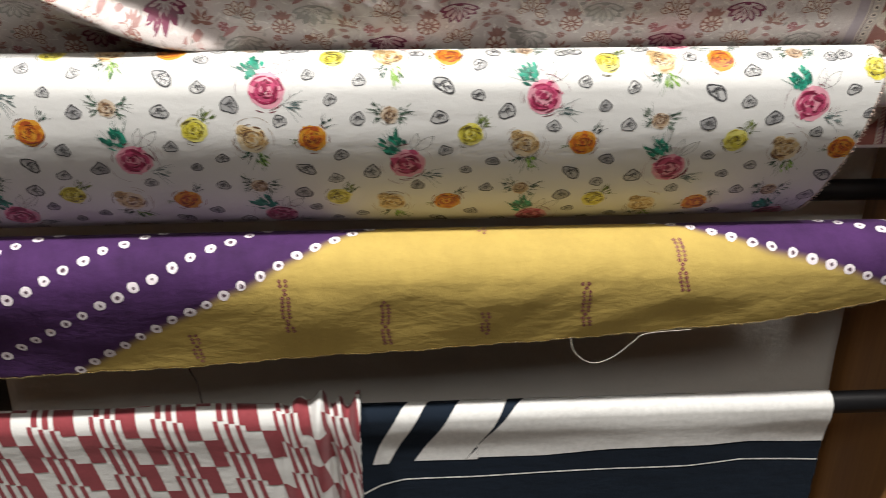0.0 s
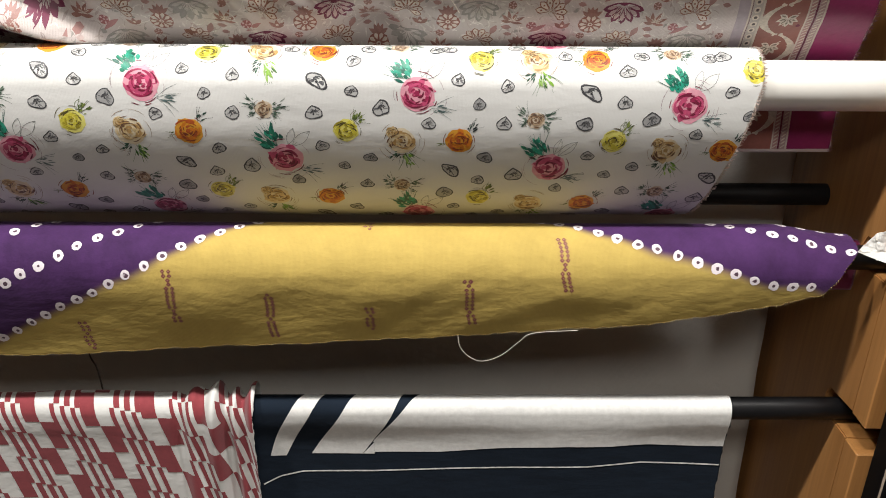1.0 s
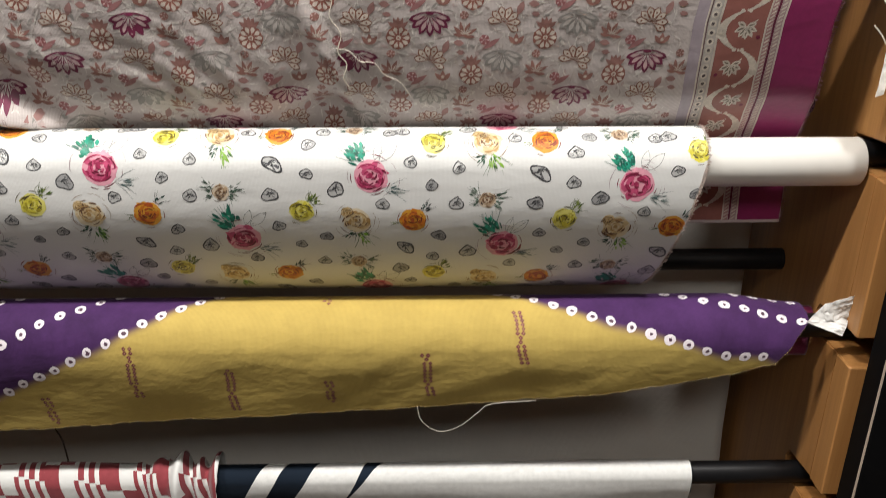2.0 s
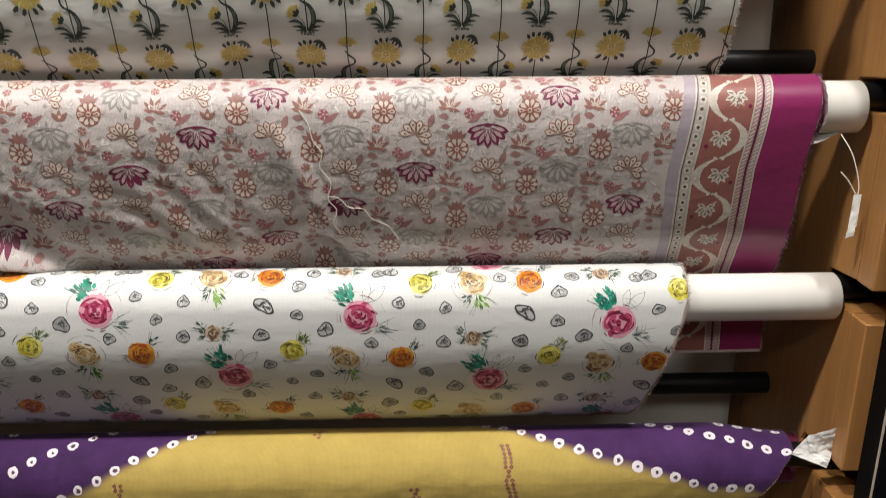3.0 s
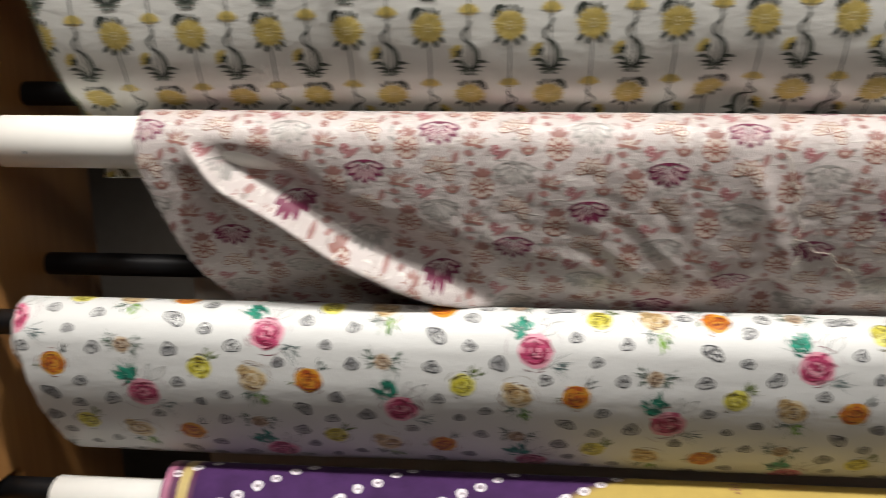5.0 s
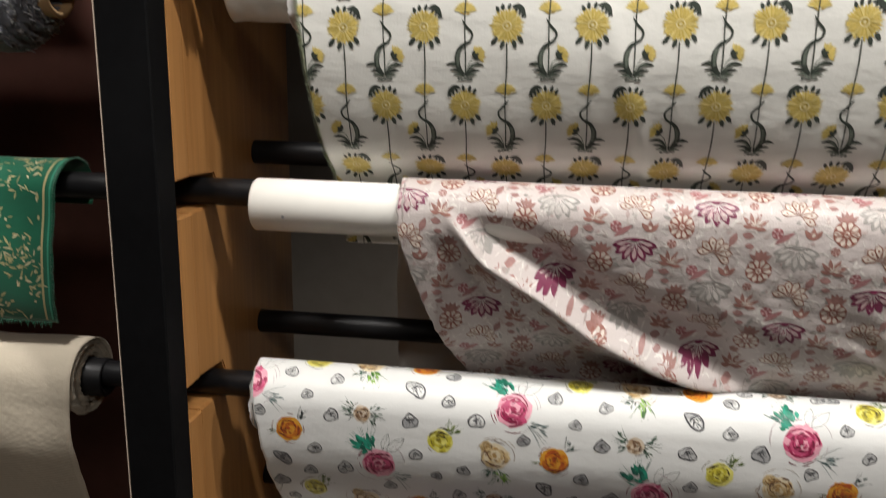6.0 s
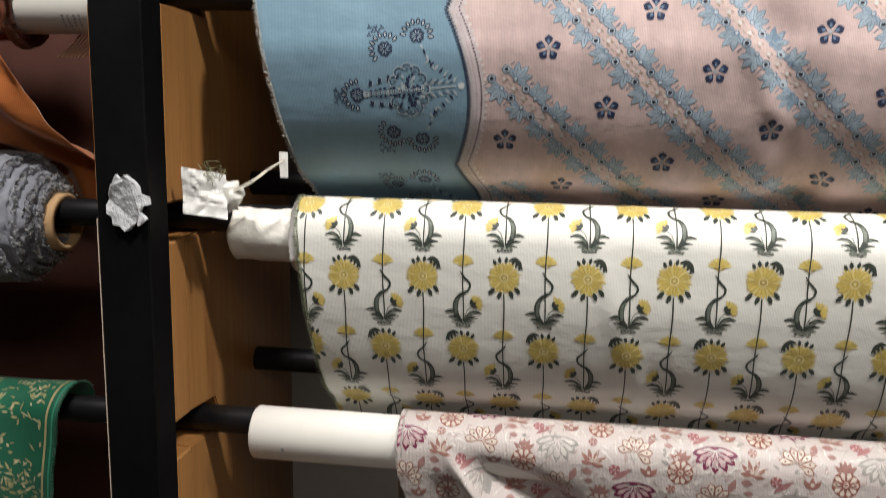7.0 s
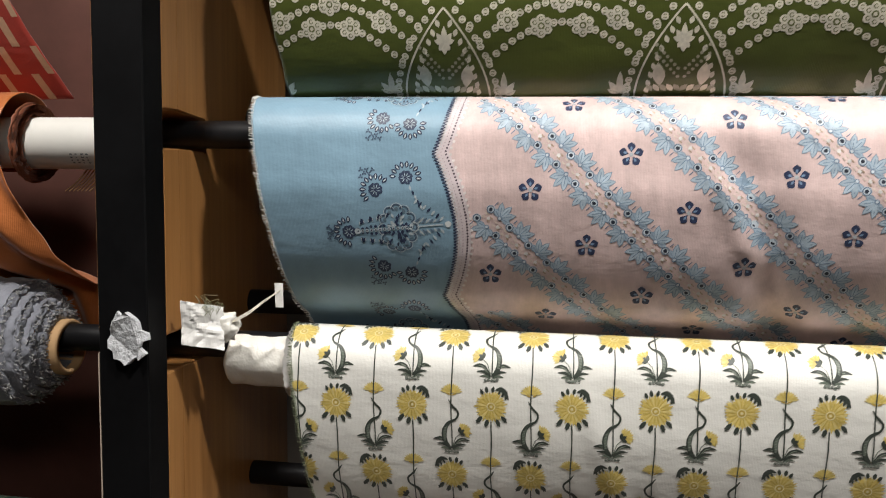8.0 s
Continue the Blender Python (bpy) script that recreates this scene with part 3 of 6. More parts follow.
class Print:
    """Collects flat shapes in cloth coordinates (x along the roll, v down the cloth)."""

    def __init__(self, drape, lift=0.00018, rough=0.55):
        self.drape, self.lift, self.shapes, self.mats, self.rough = drape, lift, [], [], rough
        self.rand = np.random.RandomState(11)

    def add(self, pts, colour, layer=0, even=False):
        m = ink(colour, self.rough, even)
        if m not in self.mats:
            self.mats.append(m)
        self.shapes.append((np.asarray(pts, float), self.mats.index(m), layer))

    def blob(self, x, v, r, colour, layer=0, n=12, jag=0.12, squash=1.0, turn=0.0):
        a = np.linspace(0, 2 * np.pi, n, endpoint=False)
        q = r * (1 + jag * self.rand.uniform(-1, 1, n))
        p, s = q * np.cos(a), q * np.sin(a) * squash
        ring = np.column_stack([p * math.cos(turn) - s * math.sin(turn), p * math.sin(turn) + s * math.cos(turn)])
        if r < 0.0045:
            self.add(ring + (x, v), colour, layer)
            return
        for lo, hi in ((0.76, 1.0), (0.52, 0.76), (0.28, 0.52)):
            for k in range(n):
                o, q = ring[k], ring[(k + 1) % n]
                self.add(np.array([o * hi, q * hi, q * lo, o * lo]) + (x, v), colour, layer, True)
        self.add(ring * 0.28 + (x, v), colour, layer, True)

    def petal(self, x, v, ang, length, width, colour, layer=0, n=5, tip=1.0):
        s = np.linspace(0, 1, n + 1)
        w = width / 2 * np.sin(np.pi * s ** tip)
        side = np.concatenate([np.column_stack([s, w]), np.column_stack([s, -w])[-2:0:-1]])
        c, d = math.cos(ang), math.sin(ang)
        px, pv = side[:, 0] * length, side[:, 1]
        self.add(np.column_stack([x + px * c - pv * d, v + px * d + pv * c]), colour, layer)

    def stroke(self, pts, width, colour, layer=0, taper=False):
        p = np.asarray(pts, float)
        t = np.gradient(p, axis=0)
        t /= np.linalg.norm(t, axis=1)[:, None] + 1e-9
        n = np.column_stack([-t[:, 1], t[:, 0]])
        w = np.full(len(p), width / 2)
        if taper:
            w = w * (0.35 + 0.65 * np.sin(np.pi * np.linspace(0.05, 0.95, len(p))))
        a, b = p + n * w[:, None], p - n * w[:, None]
        for i in range(len(p) - 1):
            self.add([a[i], a[i + 1], b[i + 1], b[i]], colour, layer)

    def ribbon(self, pts, widths, colour, layer=0, n=6):
        """A curved leaf or band through a few points, with its widths along it."""
        q = spline([tuple(c) for c in pts], n)
        w = np.interp(np.linspace(0, 1, len(q)), np.linspace(0, 1, len(widths)), widths) / 2
        t = np.gradient(q, axis=0)
        t /= np.linalg.norm(t, axis=1)[:, None] + 1e-9
        side = np.column_stack([-t[:, 1], t[:, 0]]) * w[:, None]
        a, b = q + side, q - side
        for i in range(len(q) - 1):
            self.add([a[i], a[i + 1], b[i + 1], b[i]], colour, layer, True)

    def arc(self, x, v, r, a0, a1, width, colour, layer=0, n=7, squash=1.0, taper=True):
        a = np.linspace(a0, a1, n)
        self.stroke(np.column_stack([x + r * np.cos(a), v + r * np.sin(a) * squash]), width, colour, layer, taper)

    def finish(self, name, parent, label, inset=0.0006):
        """All shapes as one mesh, cut off at the cloth's edges."""
        d = self.drape
        sizes = [len(s[0]) for s in self.shapes]
        xy = np.concatenate([s[0] for s in self.shapes])
        lift = np.repeat([self.lift + 0.00006 * s[2] for s in self.shapes], sizes)
        owner = np.repeat(np.arange(len(sizes)), sizes)
        lo, hi = d.left(xy[:, 1]) + inset, d.right(xy[:, 1]) - inset
        end = (d.hem(xy[:, 0]) if d.hem is not None else np.full(len(xy), d.v1)) - inset
        x, v = np.clip(xy[:, 0], lo, hi), np.clip(xy[:, 1], d.v0 + inset, end)
        bad = ((xy[:, 0] < lo) | (xy[:, 0] > hi) | (xy[:, 1] > end) | (xy[:, 1] < d.v0)).astype(float)
        out = np.bincount(owner, bad) / np.array(sizes) > 0.98
        pos = d.at(x, v, lift)
        faces, mats, start = [], [], 0
        for k, n in enumerate(sizes):
            if not out[k]:
                q = self.shapes[k][0]
                turn = np.sum(q[:, 0] * np.roll(q[:, 1], -1) - np.roll(q[:, 0], -1) * q[:, 1])
                ring = list(range(start, start + n))
                faces.append(ring[::-1] if turn > 0 else ring)
                mats.append(self.shapes[k][1])
            start += n
        me = bpy.data.meshes.new(name)
        me.from_pydata(pos.tolist(), [], faces)
        me.polygons.foreach_set("material_index", mats)
        me.update()
        e = 0.0012
        across = d.at(x + e, v) - d.at(x - e, v)
        down = d.at(x, v + e) - d.at(x, v - e)
        nrm = np.cross(down, across)
        nrm /= np.linalg.norm(nrm, axis=1)[:, None] + 1e-12
        ob = mesh_part(name, me, self.mats, parent, label, True)
        me.normals_split_custom_set_from_vertices(nrm.tolist())
        return tagged(ob, kind="stuff")


def rose(p, x, v, r, dark, mid, light, line, seed, outer=True):
    """A loosely painted rose: a wash, curled petals and pen lines."""
    p.rand = np.random.RandomState(seed)
    g = p.rand
    p.blob(x, v, r * 0.97, light, 0, 18, 0.07)
    for k in range(6):
        a = g.uniform(0, 6.3)
        p.petal(x + r * 0.45 * math.cos(a), v + r * 0.45 * math.sin(a), a + g.choice([-1, 1]) * g.uniform(0.5, 1.1), r * g.uniform(0.5, 0.72), r * g.uniform(0.3, 0.5), light if k % 2 else mid, 1)
    for k in range(9):
        a = k * 0.7 + g.uniform(-0.3, 0.3)
        ox, ov = r * g.uniform(-0.16, 0.16), r * g.uniform(-0.16, 0.16)
        p.arc(x + ox, v + ov, r * g.uniform(0.38, 0.74), a, a + g.uniform(0.7, 1.4), r * g.uniform(0.20, 0.36), mid if k % 3 else dark, 2, 7, g.uniform(0.8, 1.0))
    for k in range(14):
        a, q = k * 1.25 + g.uniform(-0.3, 0.3), r * (0.16 + 0.055 * k)
        p.arc(x + r * g.uniform(-0.13, 0.13), v + r * g.uniform(-0.13, 0.13), q, a, a + g.uniform(0.6, 1.3), r * g.uniform(0.06, 0.18), dark if k % 2 else mid, 3, 7, g.uniform(0.75, 1.0))
    for k in range(14):
        a, q = g.uniform(0, 6.3), r * g.uniform(0.25, 0.95)
        p.arc(x + r * g.uniform(-0.2, 0.2), v + r * g.uniform(-0.2, 0.2), q, a, a + g.uniform(0.4, 1.1), r * g.uniform(0.05, 0.13), line, 4, 6, g.uniform(0.7, 1.0))
    p.blob(x - r * 0.05, v - r * 0.05, r * 0.17, dark, 3, 7, 0.2)
    if outer:
        for k in range(4):
            a = g.uniform(0, 6.3)
            p.arc(x, v, r * g.uniform(1.05, 1.3), a, a + g.uniform(0.3, 0.8), r * 0.05, line, 1, 5)


def leaf(p, x, v, ang, length, width, colour, dark, layer=1, ragged=0):
    p.petal(x, v, ang, length, width, colour, layer)
    p.stroke([(x, v), (x + 0.95 * length * math.cos(ang), v + 0.95 * length * math.sin(ang))], width * 0.10, dark, layer + 1, True)
    for k in range(ragged):
        a = ang + p.rand.uniform(-0.5, 0.5)
        p.petal(x + p.rand.uniform(-0.2, 0.5) * length * math.cos(ang), v + p.rand.uniform(-0.2, 0.5) * length * math.sin(ang), a, length * p.rand.uniform(0.4, 0.8), width * 0.35, colour if k % 2 else dark, layer + 1)


def pen_leaf(p, x, v, ang, length, width, colour):
    s = np.linspace(0, 1, 7)
    for sg in (1, -1):
        w = sg * width / 2 * np.sin(np.pi * s)
        p.stroke(np.column_stack([x + s * length * math.cos(ang) - w * math.sin(ang), v + s * length * math.sin(ang) + w * math.cos(ang)]), 0.00045, colour, 0)
    p.stroke([(x, v), (x + length * math.cos(ang), v + length * math.sin(ang))], 0.0004, colour, 0)


# --- watercolour roses on white ---
GREYS = (((0.0405, -0.0141, 0.0072), (0.0900, -0.0083, 0.0070), (0.0612, 0.0104, 0.0064), (0.1735, -0.0030, 0.0118), (0.2097, -0.0237, 0.0082), (0.2078, 0.0076, 0.0072),
          (0.0875, 0.0300, 0.0080), (0.1690, 0.0299, 0.0090), (-0.0368, 0.0141, 0.0090), (0.0108, 0.0307, 0.0072), (0.0190, -0.0500, 0.0080)),
         ((0.0384, -0.0152, 0.0072), (0.0875, -0.0011, 0.0070), (0.0599, 0.0095, 0.0064), (0.1706, 0.0144, 0.0114), (0.2061, -0.0022, 0.0080), (0.1993, 0.0283, 0.0076),
          (0.0826, 0.0354, 0.0080), (0.1647, 0.0481, 0.0090), (-0.0365, 0.0103, 0.0092), (0.0104, 0.0298, 0.0072)))


def grey_shell(p, x, v, r):
    """A small pen drawing like a folded shell: a pale wash, a broken dark outline with a peak, and hatching."""
    g = p.rand
    t, st = g.uniform(-0.35, 0.35), g.uniform(0.86, 1.08)
    if r > 0.0105:
        t, st = 0.75 + g.uniform(-0.2, 0.2), 0.66
    corners = np.array([(0.05, -1.0), (0.55, -0.62), (0.98, -0.02), (0.72, 0.58), (0.10, 0.72), (-0.60, 0.66), (-0.98, 0.08), (-0.52, -0.58)]) * (1 + 0.10 * g.uniform(-1, 1, (8, 1)))
    q = spline([tuple(c) for c in np.vstack([corners, corners[:1]])], 3)[:-1] * (r, r * st)
    q = np.column_stack([q[:, 0] * math.cos(t) - q[:, 1] * math.sin(t), q[:, 0] * math.sin(t) + q[:, 1] * math.cos(t)])
    n = len(q)
    p.add(q + (x, v), (0.50, 0.50, 0.49) if g.uniform() < 0.65 else (0.36, 0.36, 0.36), 0, True)
    for k in range(0, n, 4):
        p.stroke(np.array([q[(k + m) % n] for m in range(6)]) * g.uniform(0.90, 1.05) + (x, v), r * g.uniform(0.10, 0.21), (0.06, 0.06, 0.065), 1, True)
    for k in range(9):
        e = q[g.randint(n)]
        a, b = g.uniform(0.15, 0.4), g.uniform(0.6, 0.9)
        p.stroke([(x + e[0] * a, v + e[1] * a), (x + e[0] * b, v + e[1] * b)], r * g.uniform(0.04, 0.11), (0.13, 0.13, 0.14), 2)
    for k in range(3):
        p.arc(x + r * 0.1 * (k - 1), v + r * 0.12, r * (0.22 + 0.13 * k), 3.4, 5.9 + g.uniform(-0.4, 0.4), r * 0.10, (0.07, 0.07, 0.075), 3, 6)
    p.blob(x, v + r * 0.12, r * 0.12, (0.05, 0.05, 0.055), 3, 6)


def brush_leaf(p, x, v, ang, length, width, tones, n):
    """A leaf of many dry brush strokes, frayed at its edges."""
    g = p.rand
    for k in range(n):
        u, w = g.uniform(0, 0.62), g.uniform(-0.5, 0.5)
        sx, sv = x + length * u * math.cos(ang) - width * w * math.sin(ang), v + length * u * math.sin(ang) + width * w * math.cos(ang)
        p.petal(sx, sv, ang + w * 0.9 + g.uniform(-0.25, 0.25), length * g.uniform(0.22, 0.48), width * g.uniform(0.10, 0.30), tones[g.randint(len(tones))], 1 + k % 3, 4)
    for k in range(n // 3):
        a = ang + g.uniform(-0.8, 0.8)
        p.stroke([(x, v), (x + length * 0.6 * math.cos(a), v + length * 0.6 * math.sin(a)), (x + length * 1.15 * math.cos(a + 0.1), v + length * 1.15 * math.sin(a + 0.1))], 0.0004, tones[-1], 2, True)


def wisps(p, x, v, r, n, colour):
    """Loose hairlines that leave a rose."""
    for k in range(n):
        a = p.rand.uniform(0, 6.3)
        p.arc(x + r * 0.3 * math.cos(a), v + r * 0.3 * math.sin(a), r * p.rand.uniform(0.8, 1.15), a - 0.5, a + p.rand.uniform(0.0, 0.5), 0.0004, colour, 1, 6)


TEAL, SAGE, MOSS, LIME = [(0.01, 0.20, 0.12), (0.02, 0.30, 0.20), (0.006, 0.10, 0.07)], [(0.16, 0.22, 0.17), (0.08, 0.14, 0.10), (0.05, 0.08, 0.06)], [(0.20, 0.25, 0.06), (0.08, 0.12, 0.03)], [(0.22, 0.42, 0.05), (0.30, 0.48, 0.12), (0.05, 0.14, 0.03)]
p = Print(fl, rough=0.42)
v_rose, tilt = 0.0605, 0.038
for i in range(-5, 5):
    for j in range(-2, 3):
        odd = 0 if j <= 0 else 1
        x0 = 0.0105 + 0.2735 * (i + 0.5 * (j % 2))
        v0 = v_rose + (0.0, 0.0770, 0.1610, -0.1540, -0.0770)[j] + tilt * x0
        s = 100 + (i + 9) * 13 + j * 7
        dip = 0.015 * odd
        rose(p, x0, v0, 0.0182, (0.31, 0.02, 0.075), (0.52, 0.075, 0.17), (0.74, 0.34, 0.42), (0.17, 0.012, 0.04), s)
        wisps(p, x0, v0, 0.021, 7, (0.35, 0.25, 0.28))
        brush_leaf(p, x0 - 0.007, v0 - 0.015, -2.25, 0.026, 0.017, TEAL, 34)
        brush_leaf(p, x0 + 0.014, v0 + 0.014, 0.15, 0.022, 0.006, [(0.20, 0.25, 0.24), (0.09, 0.14, 0.14)], 12)
        pen_leaf(p, x0 + 0.004, v0 - 0.017, -1.25, 0.020, 0.008, (0.20, 0.22, 0.21))
        pen_leaf(p, x0 + 0.008, v0 - 0.015, -0.75, 0.026, 0.010, (0.16, 0.17, 0.16))
        x, v = x0 + 0.0640, v0 - 0.0362 + 0.2 * dip
        rose(p, x, v, 0.0132, (0.36, 0.30, 0.02), (0.60, 0.53, 0.05), (0.74, 0.69, 0.18), (0.10, 0.08, 0.02), s + 1)
        brush_leaf(p, x + 0.008, v - 0.008, -0.85, 0.015, 0.009, MOSS, 12)
        pen_leaf(p, x + 0.006, v - 0.011, -1.2, 0.012, 0.006, (0.20, 0.24, 0.14))
        x, v = x0 + 0.1200, v0 - 0.0365 + dip
        rose(p, x, v, 0.0150, (0.44, 0.27, 0.10), (0.62, 0.47, 0.25), (0.72, 0.62, 0.44), (0.16, 0.08, 0.04), s + 2)
        rose(p, x - 0.009, v - 0.010, 0.0068, (0.40, 0.24, 0.08), (0.58, 0.42, 0.20), (0.68, 0.54, 0.32), (0.12, 0.07, 0.04), s + 5, False)
        wisps(p, x, v, 0.017, 9, (0.30, 0.20, 0.12))
        brush_leaf(p, x + 0.003, v + 0.014, 1.15, 0.021, 0.009, LIME, 16)
        brush_leaf(p, x - 0.002, v + 0.014, 2.35, 0.014, 0.007, [(0.03, 0.10, 0.06), (0.02, 0.05, 0.03)], 10)
        x, v = x0 + 0.1790, v0 - 0.0372 + dip
        rose(p, x, v, 0.0145, (0.42, 0.08, 0.012), (0.60, 0.18, 0.01), (0.68, 0.32, 0.03), (0.20, 0.035, 0.01), s + 3)
        brush_leaf(p, x + 0.010, v - 0.011, -0.95, 0.014, 0.006, [(0.03, 0.08, 0.06), (0.02, 0.03, 0.03)], 10)
        brush_leaf(p, x - 0.014, v + 0.002, 2.9, 0.009, 0.003, MOSS, 6)
        x, v = x0 + 0.1195, v0 + 0.0262 + 0.7 * dip
        rose(p, x, v, 0.0092, (0.20, 0.11, 0.06), (0.46, 0.33, 0.21), (0.62, 0.52, 0.40), (0.12, 0.08, 0.06), s + 4)
        for a, ln in ((-0.25, 0.016), (0.5, 0.011), (-2.6, 0.015), (2.9, 0.010)):
            brush_leaf(p, x + 0.008 * math.cos(a), v + 0.007 * math.sin(a), a, ln, 0.007, SAGE, 9)
        for dx, dv, r in GREYS[odd]:
            grey_shell(p, x0 + dx, v0 + dv, r)
p.finish("rose_print", b_flor, "printed pink, orange and yellow watercolour roses")

# --- yellow flowers on ivory ---
p = Print(yl, 0.0003, 0.42)
GOLD, GOLDD, GOLDL, STEM, STEMD = (0.60, 0.46, 0.125), (0.47, 0.33, 0.06), (0.68, 0.56, 0.22), (0.115, 0.14, 0.11), (0.040, 0.050, 0.040)
v_u, per = 0.089, 0.1445


def barbed(p, x, v, ang, length, width, colour, layer):
    """A dark pointed leaf with a notched edge."""
    p.petal(x, v, ang, length, width, colour, layer, 6, 0.8)
    for k, sg in ((0.35, 1), (0.55, -1), (0.7, 1)):
        p.petal(x + k * length * 0.8 * math.cos(ang), v + k * length * 0.8 * math.sin(ang), ang + sg * 0.75, length * 0.34, width * 0.45, colour, layer, 4)


for k in range(-23, 12):
    for j in range(-2, 3):
        flip = 1 if k % 2 == 0 else -1
        x, v = 0.0430 + 0.03745 * k, v_u + per * j - (per / 2 if k % 2 else 0.0)
        v -= 0.027 * (x + 0.7076)
        p.rand = g = np.random.RandomState(700 + k * 9 + j)
        # the open flower: a ring of narrow rays round a stitched eye
        p.blob(x, v, 0.0118, GOLD, 1, 18, 0.05)
        for q, a in enumerate(np.linspace(0, 6.283, 35)[:-1]):
            ln = 0.0158 + g.uniform(-0.0014, 0.0012)
            p.petal(x + 0.003 * math.cos(a), v + 0.003 * math.sin(a), a + g.uniform(-0.05, 0.05), ln - 0.003, 0.0025, GOLD if q % 3 else GOLDL, 0 if q % 2 else 2, 4, 1.5)
            p.stroke([(x + 0.0055 * math.cos(a), v + 0.0055 * math.sin(a)), (x + 0.0118 * math.cos(a), v + 0.0118 * math.sin(a))], 0.00035, GOLDD if q % 2 else GOLDL, 3)
        p.arc(x, v, 0.0037, 0, 6.283, 0.0009, (0.74, 0.66, 0.38), 4, 13, 1.0, False)
        p.arc(x, v, 0.0024, 0, 6.283, 0.0007, GOLDD, 4, 9, 1.0, False)
        p.blob(x, v, 0.0013, (0.74, 0.66, 0.38), 5, 6)
        for a, ln in ((0.72, 0.0085), (1.15, 0.0085), (1.78, 0.0085), (2.28, 0.0095)):
            barbed(p, x + 0.0128 * math.cos(a), v + 0.0128 * math.sin(a), a * 0.7 + 0.47 + (0.15 if a > 1.5 else -0.1), ln, 0.0040, STEMD, 4)
        for a, ln, wd in ((-1.5, 0.0062, 0.003), (-1.86, 0.0065, 0.0034), (-2.16, 0.0060, 0.0032)):
            a = a if flip > 0 else -math.pi - a
            barbed(p, x + 0.0136 * math.cos(a), v + 0.0136 * math.sin(a), a + 0.15 * flip, ln, wd, STEMD, 4)
        p.ribbon([(x + flip * 0.0040, v - 0.0160), (x + flip * 0.0090, v - 0.0172), (x + flip * 0.0130, v - 0.0140), (x + flip * 0.0162, v - 0.0078)], [0.0006, 0.0042, 0.0048, 0.0006], STEMD, 4)
        for q in range(3):
            p.petal(x + flip * (0.0085 + 0.003 * q), v - 0.0160 + 0.0022 * q, 1.9 if flip > 0 else 1.24, 0.0048, 0.0022, STEMD, 4, 4)
        # stem with a half-open flower on it
        p.stroke(np.column_stack([x + 0.0005 * np.sin(np.arange(27) / 3), np.linspace(v + 0.0150, v + 0.1160, 27)]), 0.00115, STEMD, 3)
        vb = v + 0.0600
        for q, a in enumerate(np.linspace(-2.95, -0.2, 13)):
            p.petal(x, vb, a, 0.0112 - 0.0016 * abs(math.sin(a)), 0.0024, GOLD if q % 2 else GOLDL, 1 + q % 2, 4, 1.5)
        p.petal(x, vb + 0.0022, -2.7, 0.006, 0.0015, GOLDD, 3, 3), p.petal(x, vb + 0.0022, -0.45, 0.006, 0.0015, GOLDD, 3, 3)
        # a long leaf that winds round the stem
        f = flip
        p.ribbon([(x + f * 0.0030, v + 0.0665), (x - f * 0.0010, v + 0.0725), (x - f * 0.0062, v + 0.0785), (x - f * 0.0045, v + 0.0850), (x + f * 0.0030, v + 0.0900), (x + f * 0.0068, v + 0.0980), (x + f * 0.0062, v + 0.1080), (x + f * 0.0005, v + 0.1160)],
                 [0.0005, 0.0022, 0.0020, 0.0018, 0.0034, 0.0048, 0.0046, 0.0018], STEMD, 4)
        p.ribbon([(x + f * 0.0038, v + 0.0925), (x + f * 0.0067, v + 0.0990), (x + f * 0.0060, v + 0.1080)], [0.0008, 0.0028, 0.0018], STEM, 5)
        for q in range(6):
            p.stroke([(x + f * 0.0052, v + 0.0945 + 0.0026 * q), (x + f * 0.0078, v + 0.0955 + 0.0026 * q)], 0.0004, (0.26, 0.28, 0.24), 6)
        # leaves at the foot
        vt = v + 0.1165
        for sg in (1, -1):
            p.ribbon([(x + sg * 0.001, vt - 0.001), (x + sg * 0.006, vt - 0.0085), (x + sg * 0.0115, vt - 0.0108), (x + sg * 0.0175, vt - 0.0095)], [0.0012, 0.0030, 0.0034, 0.0004], STEMD, 2)
            p.ribbon([(x + sg * 0.003, vt - 0.0040), (x + sg * 0.0075, vt - 0.0090), (x + sg * 0.0120, vt - 0.0106)], [0.0004, 0.0010, 0.0004], (0.22, 0.25, 0.20), 3)
            p.ribbon([(x + sg * 0.001, vt), (x + sg * 0.007, vt - 0.0048), (x + sg * 0.0140, vt - 0.0050)], [0.0012, 0.0030, 0.0004], STEMD, 2)
            p.ribbon([(x + sg * 0.001, vt + 0.001), (x + sg * 0.006, vt - 0.0012), (x + sg * 0.0110, vt - 0.0005)], [0.0012, 0.0024, 0.0004], STEM, 2)
        for q in range(5):
            p.blob(x + 0.0028 * (q - 2), vt + 0.0022 + g.uniform(-0.0012, 0.0012), 0.0015, (0.19, 0.21, 0.18), 3, 7, 0.25)
            p.arc(x + 0.0028 * (q - 2), vt + 0.0022, 0.0015, 0.4, 2.8, 0.0005, STEMD, 4, 5)
        # a side bud
        f = -flip
        bx, bv = x + f * 0.0095, vt - 0.0195
        p.stroke([(x + f * 0.001, vt - 0.003), (x + f * 0.004, vt - 0.012), (bx - f * 0.001, bv + 0.003)], 0.0007, STEM, 1)
        a0 = -0.55 if f > 0 else -2.59
        for q, a in enumerate(np.linspace(a0 - 1.15, a0 + 1.15, 10)):
            p.petal(bx, bv + 0.001, a, 0.0098 + g.uniform(-0.001, 0.001), 0.0026, GOLD if q % 2 else GOLDL, q % 2, 4, 1.4)
